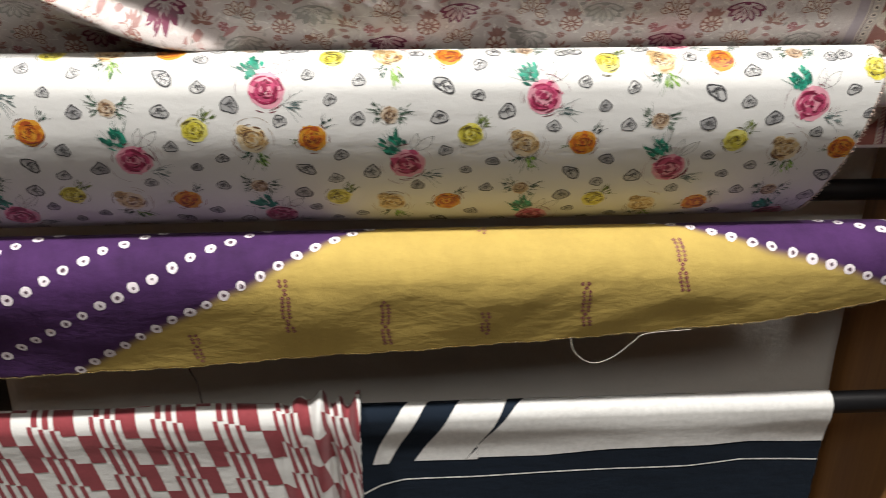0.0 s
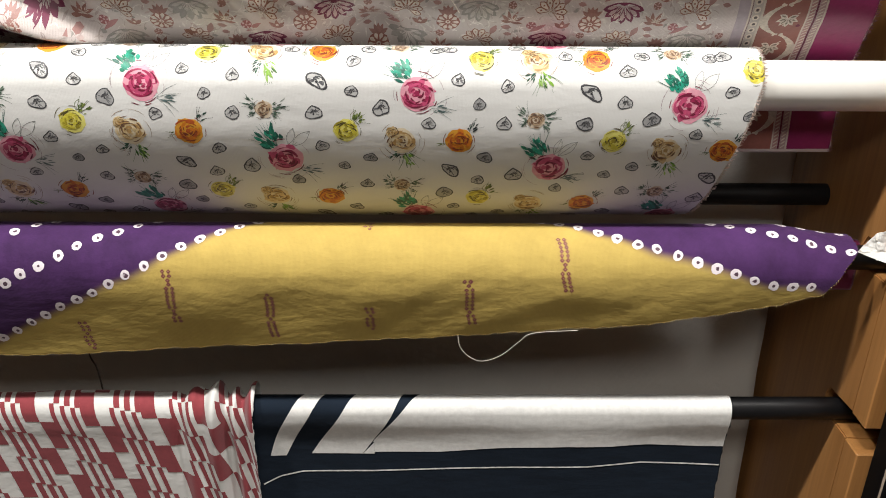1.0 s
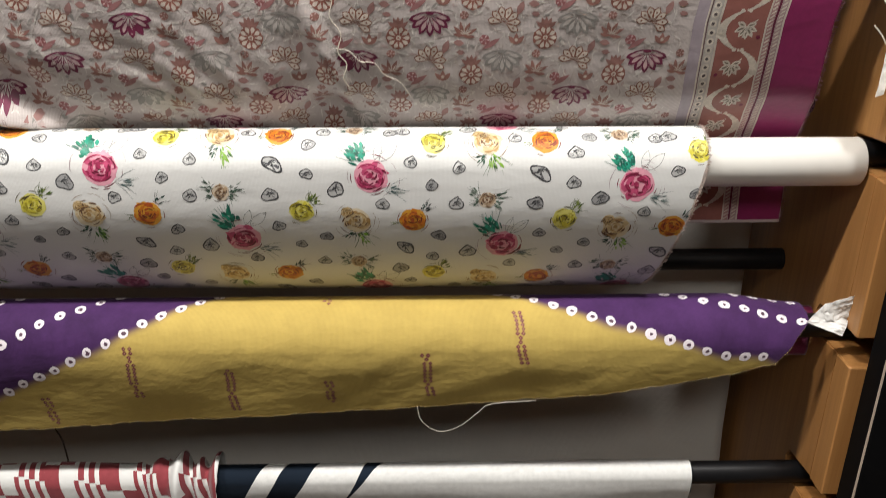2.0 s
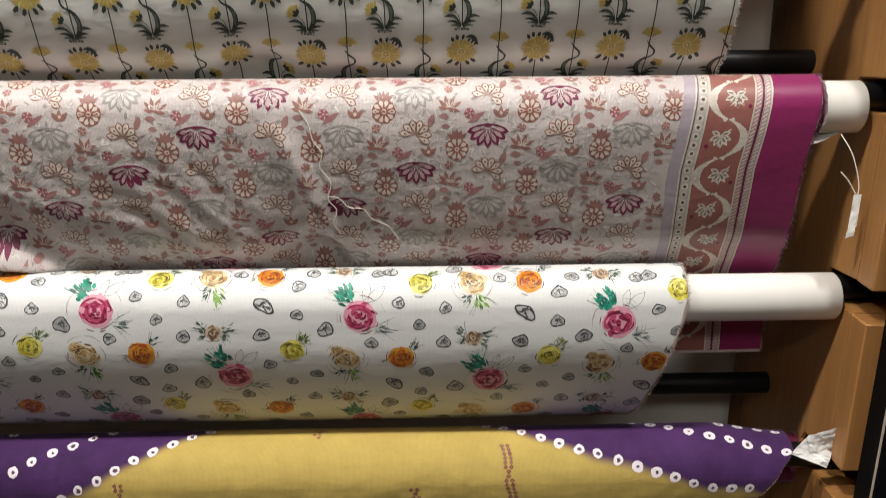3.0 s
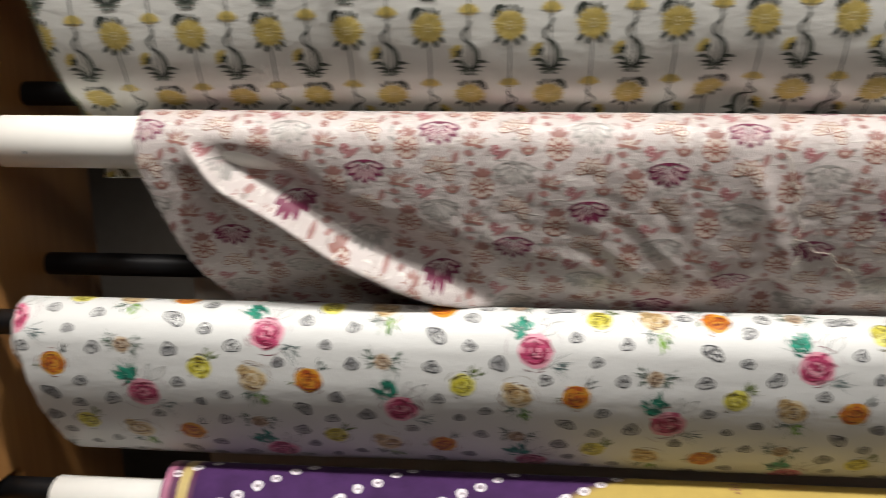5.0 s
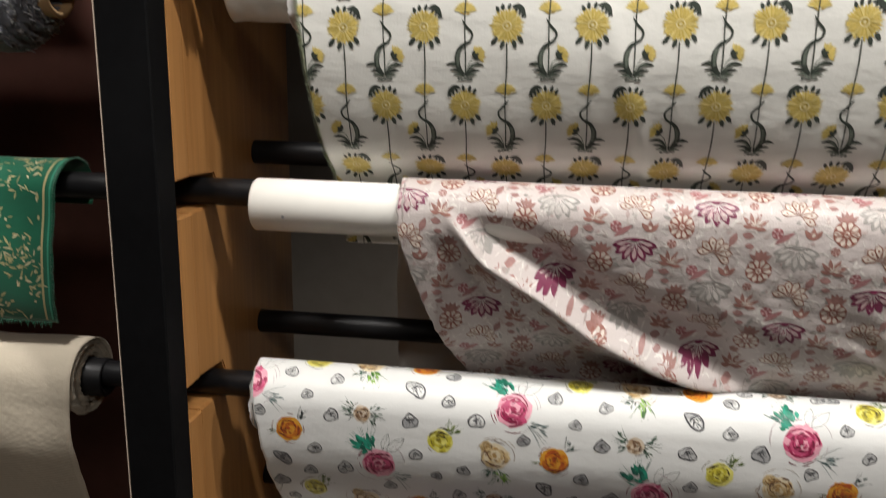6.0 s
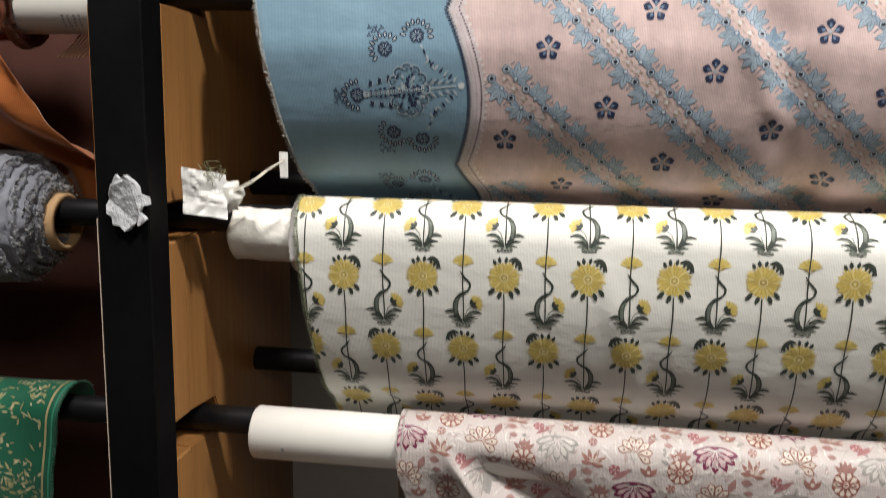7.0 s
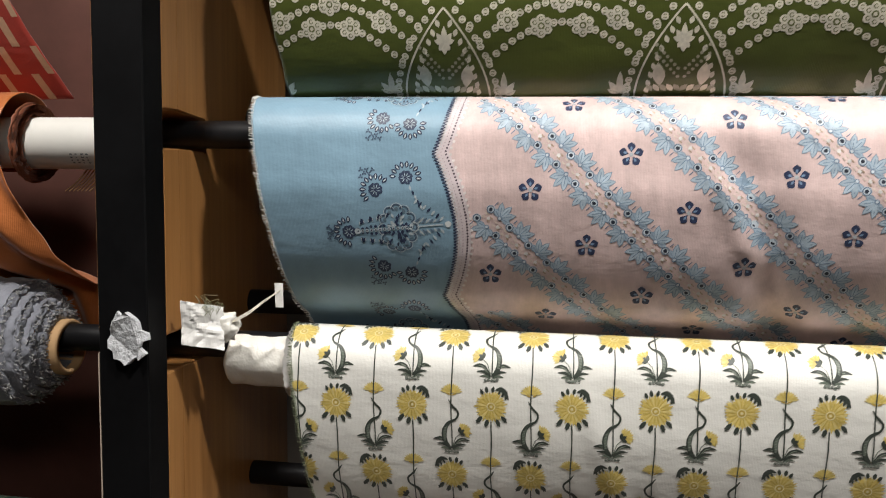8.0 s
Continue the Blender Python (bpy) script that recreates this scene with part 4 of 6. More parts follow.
        for a in (a0 - 0.9, a0, a0 + 0.9):
            barbed(p, bx - f * 0.002, bv + 0.002, a, 0.0062, 0.0034, STEMD, 3)
p.finish("flower_print", b_yel, "printed yellow flowers with grey-green stems and leaves")

# --- pink jacquard ---
p = Print(pk, 0.00022, 0.42)
LINE, BROWN, MAR, ROSE, GREYP, CREAM = (0.64, 0.60, 0.56), (0.24, 0.095, 0.06), (0.16, 0.02, 0.06), (0.32, 0.115, 0.12), (0.31, 0.29, 0.27), (0.60, 0.525, 0.46)


def lotus(x, v, dark, fill):
    """A half-open flower that hangs, with pointed petals under a flat cap."""
    v -= 0.009
    for a, q in zip(np.linspace(0.22, math.pi - 0.22, 7), (0.0180, 0.0195, 0.0205, 0.0210, 0.0205, 0.0195, 0.0180)):
        p.petal(x + 0.003 * math.cos(a), v + 0.002, a, q, 0.0074, dark, 1, 6, 1.7)
        p.petal(x + 0.0055 * math.cos(a), v + 0.0045 * math.sin(a) + 0.001, a, q * 0.66, 0.0040, fill, 2, 6, 1.5)
    p.arc(x, v + 0.007, 0.0182, math.pi * 1.06, math.pi * 1.94, 0.0015, dark, 3, 11, 0.48, False)
    p.petal(x - 0.0045, v, 0.0, 0.009, 0.0024, dark, 3)


def fan(x, v, dark, fill, ang):
    for a in np.linspace(ang - 1.75, ang + 1.75, 7):
        p.petal(x, v, a, 0.0165, 0.0078, dark, 1, 6, 1.9)
        p.petal(x + 0.002 * math.cos(a), v + 0.002 * math.sin(a), a, 0.0135, 0.0054, fill, 2, 6, 1.9)
        p.blob(x + 0.0105 * math.cos(a), v + 0.0105 * math.sin(a), 0.0011, dark, 3, 5)


def daisy(x, v, r, dark, fill, n=10):
    p.blob(x, v, r, dark, 1, 16, 0.05)
    for a in np.linspace(0, 6.283, n + 1)[:-1]:
        p.petal(x + r * 0.30 * math.cos(a), v + r * 0.30 * math.sin(a), a, r * 0.66, r * 0.36, fill, 2, 5, 1.7)
    p.blob(x, v, r * 0.22, fill, 2, 7)
    p.blob(x, v, r * 0.10, dark, 3, 6)


def tulip(x, v, c):
    for a in (-2.3, -1.57, -0.85):
        p.petal(x, v + 0.004, a, 0.0118, 0.0050, c, 1, 5, 0.9)
    p.blob(x, v - 0.0005, 0.0018, CREAM, 2, 6)


def crown(x, v, c):
    for a in (-2.5, -1.95, -1.57, -1.15, -0.65):
        p.petal(x, v + 0.005, a, 0.0125, 0.0050, c, 1, 5, 0.8)


def spray(x, v, c):
    """A leafy sprig under a small round bud."""
    daisy(x - 0.001, v - 0.012, 0.0042, c, (0.56, 0.40, 0.38), 5)
    for a, ln in ((-2.3, 0.014), (-1.75, 0.015), (-1.1, 0.016), (-0.5, 0.016), (0.1, 0.012), (-2.9, 0.010)):
        p.petal(x - 0.002, v + 0.009, a, ln, 0.0040, c, 1, 5)
        p.petal(x, v + 0.007, a, ln * 0.5, 0.0013, CREAM, 2, 3)


def slanted_leaves(x, v, c):
    p.petal(x - 0.012, v + 0.006, -1.2, 0.015, 0.0070, c, 1, 4)
    p.petal(x - 0.002, v - 0.006, 0.15, 0.011, 0.0070, c, 1, 3)
    p.petal(x + 0.001, v + 0.004, 0.15, 0.009, 0.0056, c, 1, 3)


bord = lambda v: pk.right(np.asarray(v, float))
rng = np.random.RandomState(77)
for _ in range(5200):
    x, v = rng.uniform(-0.66, 0.34), rng.uniform(-0.06, 0.30)
    a, c = rng.uniform(0, 6.3), rng.uniform(-2.2, 2.2)
    s = np.linspace(0, 1, 5)
    ln = rng.uniform(0.006, 0.018)
    if x + ln < float(bord(v)) - 0.141:
        ang = a + c * s
        pts = np.cumsum(np.column_stack([np.cos(ang), np.sin(ang)]) * ln / 5, 0) + (x, v)
        p.stroke(pts, rng.uniform(0.0007, 0.0016), LINE if rng.uniform() < 0.72 else (0.44, 0.38, 0.35), 0, True)
for _ in range(1700):
    x, v = rng.uniform(-0.66, 0.34), rng.uniform(-0.06, 0.30)
    if x < float(bord(v)) - 0.146:
        p.petal(x, v, rng.uniform(0, 6.3), rng.uniform(0.004, 0.010), rng.uniform(0.002, 0.004), [(0.40, 0.33, 0.31), GREYP, (0.46, 0.36, 0.34), LINE][rng.randint(4)], 0, 4)
W, HH, v_l = 0.1436, 0.0390, 0.1098
for i in range(-8, 9):
    for j in range(-5, 6):
        x0, v0 = 0.0715 + W * i - W / 2 * j, v_l + HH * j
        if x0 < -0.72:
            continue
        edge = float(bord(v0)) - 0.152
        dark = i % 2 == 0
        if x0 < edge:
            lotus(x0, v0, MAR if dark else GREYP, (0.50, 0.36, 0.36) if dark else (0.52, 0.48, 0.45))
        for fx, fn in ((W / 2, lambda x, v: fan(x, v, BROWN, CREAM, -1.2)), (-0.032, None)):
            if x0 + fx < edge and fn:
                fn(x0 + fx, v0)
        for dx, dv, what in ((-0.0308, 0.0150, 0), (0.0127, -0.0211, 1), (-0.0183, -0.0217, 2), (0.0341, 0.0045, 3), (-0.0470, -0.0135, 4)):
            x, v = x0 + dx, v0 + dv
            if x > edge + 0.006:
                continue
            if what == 0:
                crown(x, v - 0.014, (0.29, 0.145, 0.125))
                daisy(x, v, 0.0118, (0.27, 0.105, 0.08), CREAM)
            elif what == 1:
                tulip(x, v, (0.30, 0.145, 0.12))
            elif what == 2:
                daisy(x, v, 0.0052, ROSE, (0.60, 0.42, 0.42), 5)
                p.petal(x - 0.002, v + 0.010, -0.6, 0.021, 0.0056, (0.36, 0.17, 0.17), 1)
            elif what == 3:
                spray(x, v, (0.30, 0.145, 0.12))
            else:
                slanted_leaves(x, v, (0.33, 0.18, 0.165))
vs = np.linspace(pk.v0 + 0.004, pk.v1 - 0.004, 150)


def stripe(pr, at, a, b, colour, layer, vv):
    q = at(vv)
    for n in range(len(vv) - 1):
        pr.add([(q[n] + a, vv[n]), (q[n + 1] + a, vv[n + 1]), (q[n + 1] + b, vv[n + 1]), (q[n] + b, vv[n])], colour, layer, True)


def wide_stripe(pr, at, a, b, colour, layer, vv, step=0.006):
    k = max(1, int(round((b - a) / step)))
    for n in range(k):
        stripe(pr, at, a + (b - a) * n / k, a + (b - a) * (n + 1) / k, colour, layer, vv)


TERRA, LAV, WINE, IVORY = (0.30, 0.115, 0.095), (0.40, 0.34, 0.38), (0.235, 0.014, 0.095), (0.64, 0.58, 0.50)
wide_stripe(p, bord, -0.1390, -0.1275, LAV, 3, vs)
stripe(p, bord, -0.1275, -0.1260, IVORY, 3, vs), stripe(p, bord, -0.1256, -0.1246, (0.2, 0.13, 0.13), 3, vs)
wide_stripe(p, bord, -0.1242, -0.1150, (0.50, 0.46, 0.42), 3, vs)
stripe(p, bord, -0.1146, -0.1128, IVORY, 3, vs)
wide_stripe(p, bord, -0.1124, -0.0680, TERRA, 3, vs)
stripe(p, bord, -0.0678, -0.0664, IVORY, 3, vs), wide_stripe(p, bord, -0.0660, -0.0608, (0.42, 0.24, 0.24), 3, vs)
stripe(p, bord, -0.0604, -0.0582, (0.14, 0.02, 0.05), 3, vs), wide_stripe(p, bord, -0.0578, -0.0518, (0.42, 0.30, 0.30), 3, vs)
stripe(p, bord, -0.0515, -0.0500, IVORY, 3, vs), wide_stripe(p, bord, -0.0497, 0.0005, WINE, 3, vs)
for n, v in enumerate(np.arange(pk.v0 + 0.01, pk.v1 - 0.006, 0.0092)):
    x = float(bord(v)) - 0.1196
    p.blob(x, v, 0.0037, IVORY, 4, 10, 0.04)
    p.blob(x, v, 0.0018, (0.10, 0.08, 0.08), 5, 8, 0.04)
for n, v in enumerate(np.arange(pk.v0 + 0.01, pk.v1 - 0.006, 0.0042)):
    for off in (-0.0634, -0.0548):
        x = float(bord(v)) + off
        p.stroke([(x - 0.0022, v + 0.0016), (x + 0.0022, v - 0.0016)], 0.0013, IVORY, 4)
HALF = 0.0405
for v in np.arange(pk.v0 + 0.01, pk.v1 - 0.006, 0.00085):
    ph = (v - 0.0375) * math.pi / HALF
    bulge = abs(math.cos(ph))
    x = float(bord(v)) - 0.0902 - 0.0195 * math.copysign(bulge ** 0.7, math.cos(ph))
    p.blob(x, v, 0.0013 + 0.0030 * bulge ** 1.5, IVORY, 4, 7, 0.15, 1.0)
for k in range(-3, 9):
    v = 0.0375 + HALF * k
    if not pk.v0 + 0.02 < v < pk.v1 - 0.02:
        continue
    sg = 1 if k % 2 == 0 else -1
    x = float(bord(v)) - 0.0902 + 0.0040 * sg
    for q in (-1, 1):
        p.blob(float(bord(v + 0.5 * HALF)) - 0.0902 + 0.004 * q, v + 0.5 * HALF, 0.0021, IVORY, 5, 7, 0.1)
    p.stroke([(x + 0.002, v - 0.004), (x + 0.010, v - 0.011)], 0.0012, IVORY, 4)
    for a, ln in ((0.4, 0.0125), (0.95, 0.0135), (1.5, 0.0135), (2.1, 0.0125), (2.7, 0.0125), (-2.7, 0.0105), (-0.35, 0.0105)):
        p.petal(x, v - 0.004, a, ln, 0.0056, IVORY, 4, 5)
        p.petal(x + 0.002 * math.cos(a), v - 0.004 + 0.002 * math.sin(a), a, ln * 0.62, 0.0021, (0.20, 0.17, 0.13), 5, 4)
    for q in range(9):
        a = q * 2.4
        p.blob(x + 0.0014 * q ** 0.5 * math.cos(a) * 1.6, v + 0.001 + 0.0014 * q ** 0.5 * math.sin(a) * 1.6, 0.0013, (0.60, 0.54, 0.48), 6, 6)
    p.blob(x + sg * 0.0135, v + 0.007, 0.0022, (0.18, 0.015, 0.05), 5, 7)
p.finish("woven_pattern", b_pink, "woven floral pattern with terracotta and maroon border")

# --- tie-dye dots ---
p = Print(pu)
WHITE, DOT = (0.80, 0.74, 0.78), (0.09, 0.045, 0.07)
RIGHT_TWO = [(0.318, -0.020), (0.3512, -0.0053), (0.3905, 0.0101), (0.4290, 0.0208), (0.4700, 0.0316), (0.4932, 0.0335)]


def dot_row(row, dx, step=0.0222, dv=0.0):
    q = np.array(row)
    s = np.concatenate([[0], np.cumsum(np.hypot(*np.diff(q, axis=0).T))])
    for a in np.arange(0, s[-1], step):
        x, v = np.interp(a, s, q[:, 0]) + dx + p.rand.uniform(-0.001, 0.001), np.interp(a, s, q[:, 1]) + dv + p.rand.uniform(-0.0012, 0.0012)
        if -0.66 < x < 0.492 and v < float(pu.hem(np.array([x]))[0]) - 0.004:
            t = p.rand.uniform(0, 3)
            p.blob(x, v, 0.0064 * p.rand.uniform(0.9, 1.1), WHITE, 1, 9, 0.10, 0.9, t)
            p.blob(x + 0.0004, v + 0.0003, 0.0020 * p.rand.uniform(0.8, 1.3), DOT, 2, 6, 0.35)


for k in range(5):
    dot_row(GOLD_LEFT, -0.112 * k)
dot_row(GOLD_RIGHT, 0.0), dot_row(RIGHT_TWO, 0.0), dot_row([(0.42, -0.012), (0.492, -0.010)], 0.0)
for (xa, va), (xb, vb) in (((-0.2617, 0.0604), (-0.2577, 0.1256)), ((-0.1546, 0.0886), (-0.1520, 0.1480)), ((-0.0441, 0.1071), (-0.0417, 0.1380)), ((-0.0445, -0.010), (-0.0441, 0.0061)),
                           ((0.0643, 0.0715), (0.0704, 0.1280)), ((0.1662, 0.0228), (0.1738, 0.0813)), ((-0.3646, 0.130), (-0.3600, 0.168))):
    n = max(3, int((vb - va) / 0.0048))
    for q in range(n + 1):
        s = q / n
        x, v = xa + (xb - xa) * s, va + (vb - va) * s
        for side in ((-1, 1) if abs(math.sin(s * 5.2 + xa * 40)) > 0.35 else (0,)):
            px = x + side * 0.0032 + 0.0012 * math.sin(s * 7)
            p.blob(px, v, 0.0027, (0.20, 0.05, 0.05), 1, 4, 0.15)
            p.blob(px, v, 0.0009, (0.50, 0.28, 0.16), 2, 4, 0.1)
for a, b, c in ((0.0, 0.009, (0.42, 0.15, 0.24)), (0.009, 0.018, (0.10, 0.02, 0.07)), (0.018, 0.030, (0.55, 0.42, 0.16)), (0.030, 0.036, (0.10, 0.02, 0.07))):
    stripe(p, lambda v: pu.left(v), a, b, c, 1, np.linspace(-0.09, 0.16, 60))
p.finish("dot_dye", b_pur, "white resist-dyed dots and small brown dot clusters")
# fringe and a loose thread along the cut hem
g = np.random.RandomState(61)
bm = bmesh.new()
for x in np.linspace(-0.66, 0.49, 520):
    v = float(pu.hem(np.array([x]))[0])
    a = pu.at(x, v - 0.001)
    thread([a, a + (g.uniform(-0.001, 0.001), -0.0006, -g.uniform(0.001, 0.004 if x > 0.1 else 0.002))], 0.00028, bm, 3)
part("frayed_hem", bm, cloth("hem_thread", (0.56, 0.43, 0.16), 0.8), b_pur, "frayed golden hem threads")
hz = lambda x: pu.at(x, float(pu.hem(np.array([x]))[0]))
pts = [hz(0.055), hz(0.058) + (0, -0.004, -0.014), hz(0.07) + (0, -0.006, -0.026), hz(0.085) + (0, -0.006, -0.031), hz(0.105) + (0, -0.005, -0.026), hz(0.125) + (0, -0.004, -0.010), hz(0.14) + (0, -0.003, -0.001), hz(0.19) + (0, -0.003, -0.001)]
part("loose_thread", thread(spline([tuple(q) for q in pts], 8), 0.00032), M_STRING, b_pur, "loose pale thread hanging from the hem")

# --- blue panel and floral bands ---
p = Print(bl, rough=0.46)
NAVYI, BLUE, PALE, SILVER = (0.018, 0.030, 0.070), (0.22, 0.30, 0.39), (0.36, 0.44, 0.51), (0.60, 0.58, 0.56)
vs = np.linspace(bl.v0 + 0.004, bl.v1 - 0.004, 260)
wide_stripe(p, lambda v: zig(v), 0.0030, 0.0135, (0.58, 0.50, 0.51), 1, vs, 0.003)
for n, v in enumerate(np.arange(bl.v0 + 0.01, bl.v1 - 0.01, 0.0029)):
    x = float(zig(v))
    p.stroke([(x - 0.0026, v), (x + 0.0012, v + 0.0015), (x - 0.0026, v + 0.0029)], 0.0013, NAVYI, 2)
    p.stroke([(x + 0.0005, v), (x + 0.0038, v + 0.0015), (x + 0.0005, v + 0.0029)], 0.0010, (0.56, 0.56, 0.57), 2)
    p.blob(x + 0.0102, v, 0.0010, (0.07, 0.045, 0.06), 3, 5, 0.15)
    p.blob(x + 0.0060, v + 0.001, 0.0007, (0.40, 0.32, 0.34), 3, 4, 0.15)
    if n % 2 == 0:
        p.blob(x + 0.0142, v, 0.0015, (0.66, 0.60, 0.58), 2, 6, 0.15)


def shell(x, v, ang):
    """A crescent of outlined drops round a dark bud."""
    for a in np.linspace(ang - 1.55, ang + 1.55, 9):
        for ln, wd, c, ly in ((0.0068, 0.0042, NAVYI, 1), (0.0042, 0.0013, (0.50, 0.55, 0.56), 2)):
            p.petal(x + (0.0122 - ln / 2) * math.cos(a), v + (0.0122 - ln / 2) * math.sin(a), a, ln, wd, c, ly, 5)
    for a in np.linspace(ang - 2.6, ang + 2.6, 8):
        p.blob(x + 0.0042 * math.cos(a), v + 0.0042 * math.sin(a), 0.0027, (0.025, 0.040, 0.08), 1, 7, 0.15)
        p.petal(x + 0.001 * math.cos(a), v + 0.001 * math.sin(a), a, 0.0042, 0.0009, (0.32, 0.40, 0.45), 3, 3)
    p.blob(x, v, 0.0020, NAVYI, 2, 7, 0.2)


def crumbs(x, v, ang):
    for q, (du, dw) in enumerate(((0, -5), (0, 5), (3, -2), (3, 2), (6, -5), (6, 0), (6, 5))):
        a = ang + q
        cx, cv = x + 0.0011 * (du * math.cos(ang) - dw * math.sin(ang)), v + 0.0011 * (du * math.sin(ang) + dw * math.cos(ang))
        for m in range(3):
            p.petal(cx, cv, a + 2.1 * m, 0.0027, 0.0018, (0.05, 0.08, 0.13), 2, 3)


SILV = (0.40, 0.46, 0.49)
for j in range(-2, 2):
    xc, vc = -0.6444, 0.1490 + 0.142 * j
    on = lambda dx, dv: (xc + dx + 0.06 * dv, vc + dv - 0.10 * dx)
    for a in np.linspace(0, 6.283, 13)[:-1]:
        cx, cv = on(0.0135 * math.cos(a), 0.0185 * math.sin(a))
        p.arc(cx, cv, 0.0042, a - 1.7, a + 1.7, 0.0012, (0.06, 0.09, 0.14), 2, 7, 1.0, False)
        p.arc(cx, cv, 0.0055, a - 1.5, a + 1.5, 0.0006, SILV, 3, 7, 1.0, False)
        p.blob(cx, cv, 0.0018, (0.12, 0.18, 0.23), 2, 6)
    for q in range(46):
        a, r = p.rand.uniform(0, 6.3), p.rand.uniform(0.002, 0.014)
        cx, cv = on(r * 0.8 * math.cos(a), r * math.sin(a))
        p.petal(cx, cv, a, 0.0048, 0.0021, NAVYI if q % 3 else SILV, 3)
    for q in range(13):
        for row in (-1, 0, 1):
            cx, cv = on(-0.038 + 0.0042 * q, 0.0034 * row * (1 if q > 2 else 0.6))
            if row == 0:
                p.blob(cx, cv, 0.0017, SILV, 4, 7, 0.1), p.blob(cx, cv, 0.0009, NAVYI, 5, 5)
            elif q < 12:
                p.blob(cx, cv, 0.0017, NAVYI, 3, 4, 0.1)
    for sg in (1, -1):
        for q in range(7):
            cx, cv = on(-0.036 + 0.0042 * q, sg * (0.0058 + 0.0008 * q))
            p.petal(cx, cv, sg * (2.1 if q % 2 else 1.1), 0.0062, 0.0030, NAVYI, 2, 4)
            p.petal(cx, cv, sg * 1.6, 0.0040, 0.0009, SILV, 3, 3)
        for q in range(7):
            cx, cv = on(0.0165 + 0.0038 * q, sg * (0.0215 - 0.0030 * q))
            p.petal(cx, cv, sg * 0.9, 0.0062, 0.0021, NAVYI if q % 2 else SILV, 2)
            cx, cv = on(0.0150 + 0.0036 * q, sg * 0.0025)
            p.petal(cx, cv, sg * 0.8, 0.0100 - 0.0010 * q, 0.0020, SILV if q % 2 else (0.10, 0.15, 0.21), 2)
        for q in range(5):
            cx, cv = on(0.0150 + 0.0022 * q, sg * (0.034 - 0.0045 * q))
            p.petal(cx, cv, sg * 1.9, 0.0050, 0.0020, NAVYI if q % 2 else SILV, 2)
        shell(*on(0.0090 - 0.0015 * sg, sg * 0.0460), sg * 1.5), shell(*on(-0.0180, sg * 0.0375), sg * 2.35)
        crumbs(*on(-0.0260, sg * 0.0500), sg * 1.57)
    shell(*on(-0.0470, 0.0), math.pi)
    crumbs(*on(-0.0600, 0.0), math.pi)
    p.arc(*on(0.0155, 0.0), 0.0042, 0, 6.283, 0.0010, SILV, 4, 11, 1.0, False)
    p.stroke([on(0.018, 0), on(0.042, 0)], 0.0012, SILV, 3)
    p.blob(*on(-0.0385, 0), 0.0030, SILV, 4, 9), p.blob(*on(0.0466, 0), 0.0030, (0.55, 0.58, 0.58), 4, 9)


def star(x, v):
    for a in np.linspace(-1.57, 4.71, 6)[:-1]:
        p.petal(x + 0.0022 * math.cos(a), v + 0.0022 * math.sin(a), a, 0.0088, 0.0074, (0.022, 0.034, 0.080), 1, 5, 1.4)
        p.petal(x + 0.0035 * math.cos(a), v + 0.0035 * math.sin(a), a, 0.004, 0.0022, (0.16, 0.24, 0.36), 2)
    p.blob(x, v, 0.0019, (0.40, 0.42, 0.45), 3, 6)


def pom(x, v, side):
    p.blob(x, v, 0.0042, (0.46, 0.52, 0.57), 2, 10, 0.06)
    p.arc(x, v, 0.0034, 0, 6.283, 0.0009, (0.12, 0.17, 0.24), 3, 11, 1.0, False)
    p.blob(x, v, 0.0018, (0.020, 0.028, 0.045), 4, 8)
    p.stroke([(x + side * 0.0036, v - side * 0.0036), (x + side * 0.0068, v - side * 0.0066)], 0.0008, (0.12, 0.17, 0.24), 3)


def lobed_leaf(x, v, side):
    """A pale blue leaf of five lobes with dark veins, grown from a small ring."""
    a0 = -0.785 if side > 0 else 2.356
    for da, ln in ((0.0, 0.0158), (0.62, 0.0152), (-0.62, 0.0152), (1.25, 0.0108), (-1.25, 0.0108)):
        a = a0 + da
        p.petal(x, v, a, ln, 0.0062, (0.20, 0.28, 0.36), 1, 5, 1.2)
        p.petal(x + 0.0006 * math.cos(a), v + 0.0006 * math.sin(a), a, ln - 0.0013, 0.0047, PALE if abs(da) < 1 else (0.30, 0.38, 0.46), 2, 5, 1.2)
        p.stroke([(x, v), (x + 0.7 * ln * math.cos(a), v + 0.7 * ln * math.sin(a))], 0.0006, (0.16, 0.23, 0.31), 3)
    p.blob(x, v, 0.0023, (0.16, 0.22, 0.30), 4, 8), p.blob(x, v, 0.0014, (0.50, 0.55, 0.59), 5, 7)


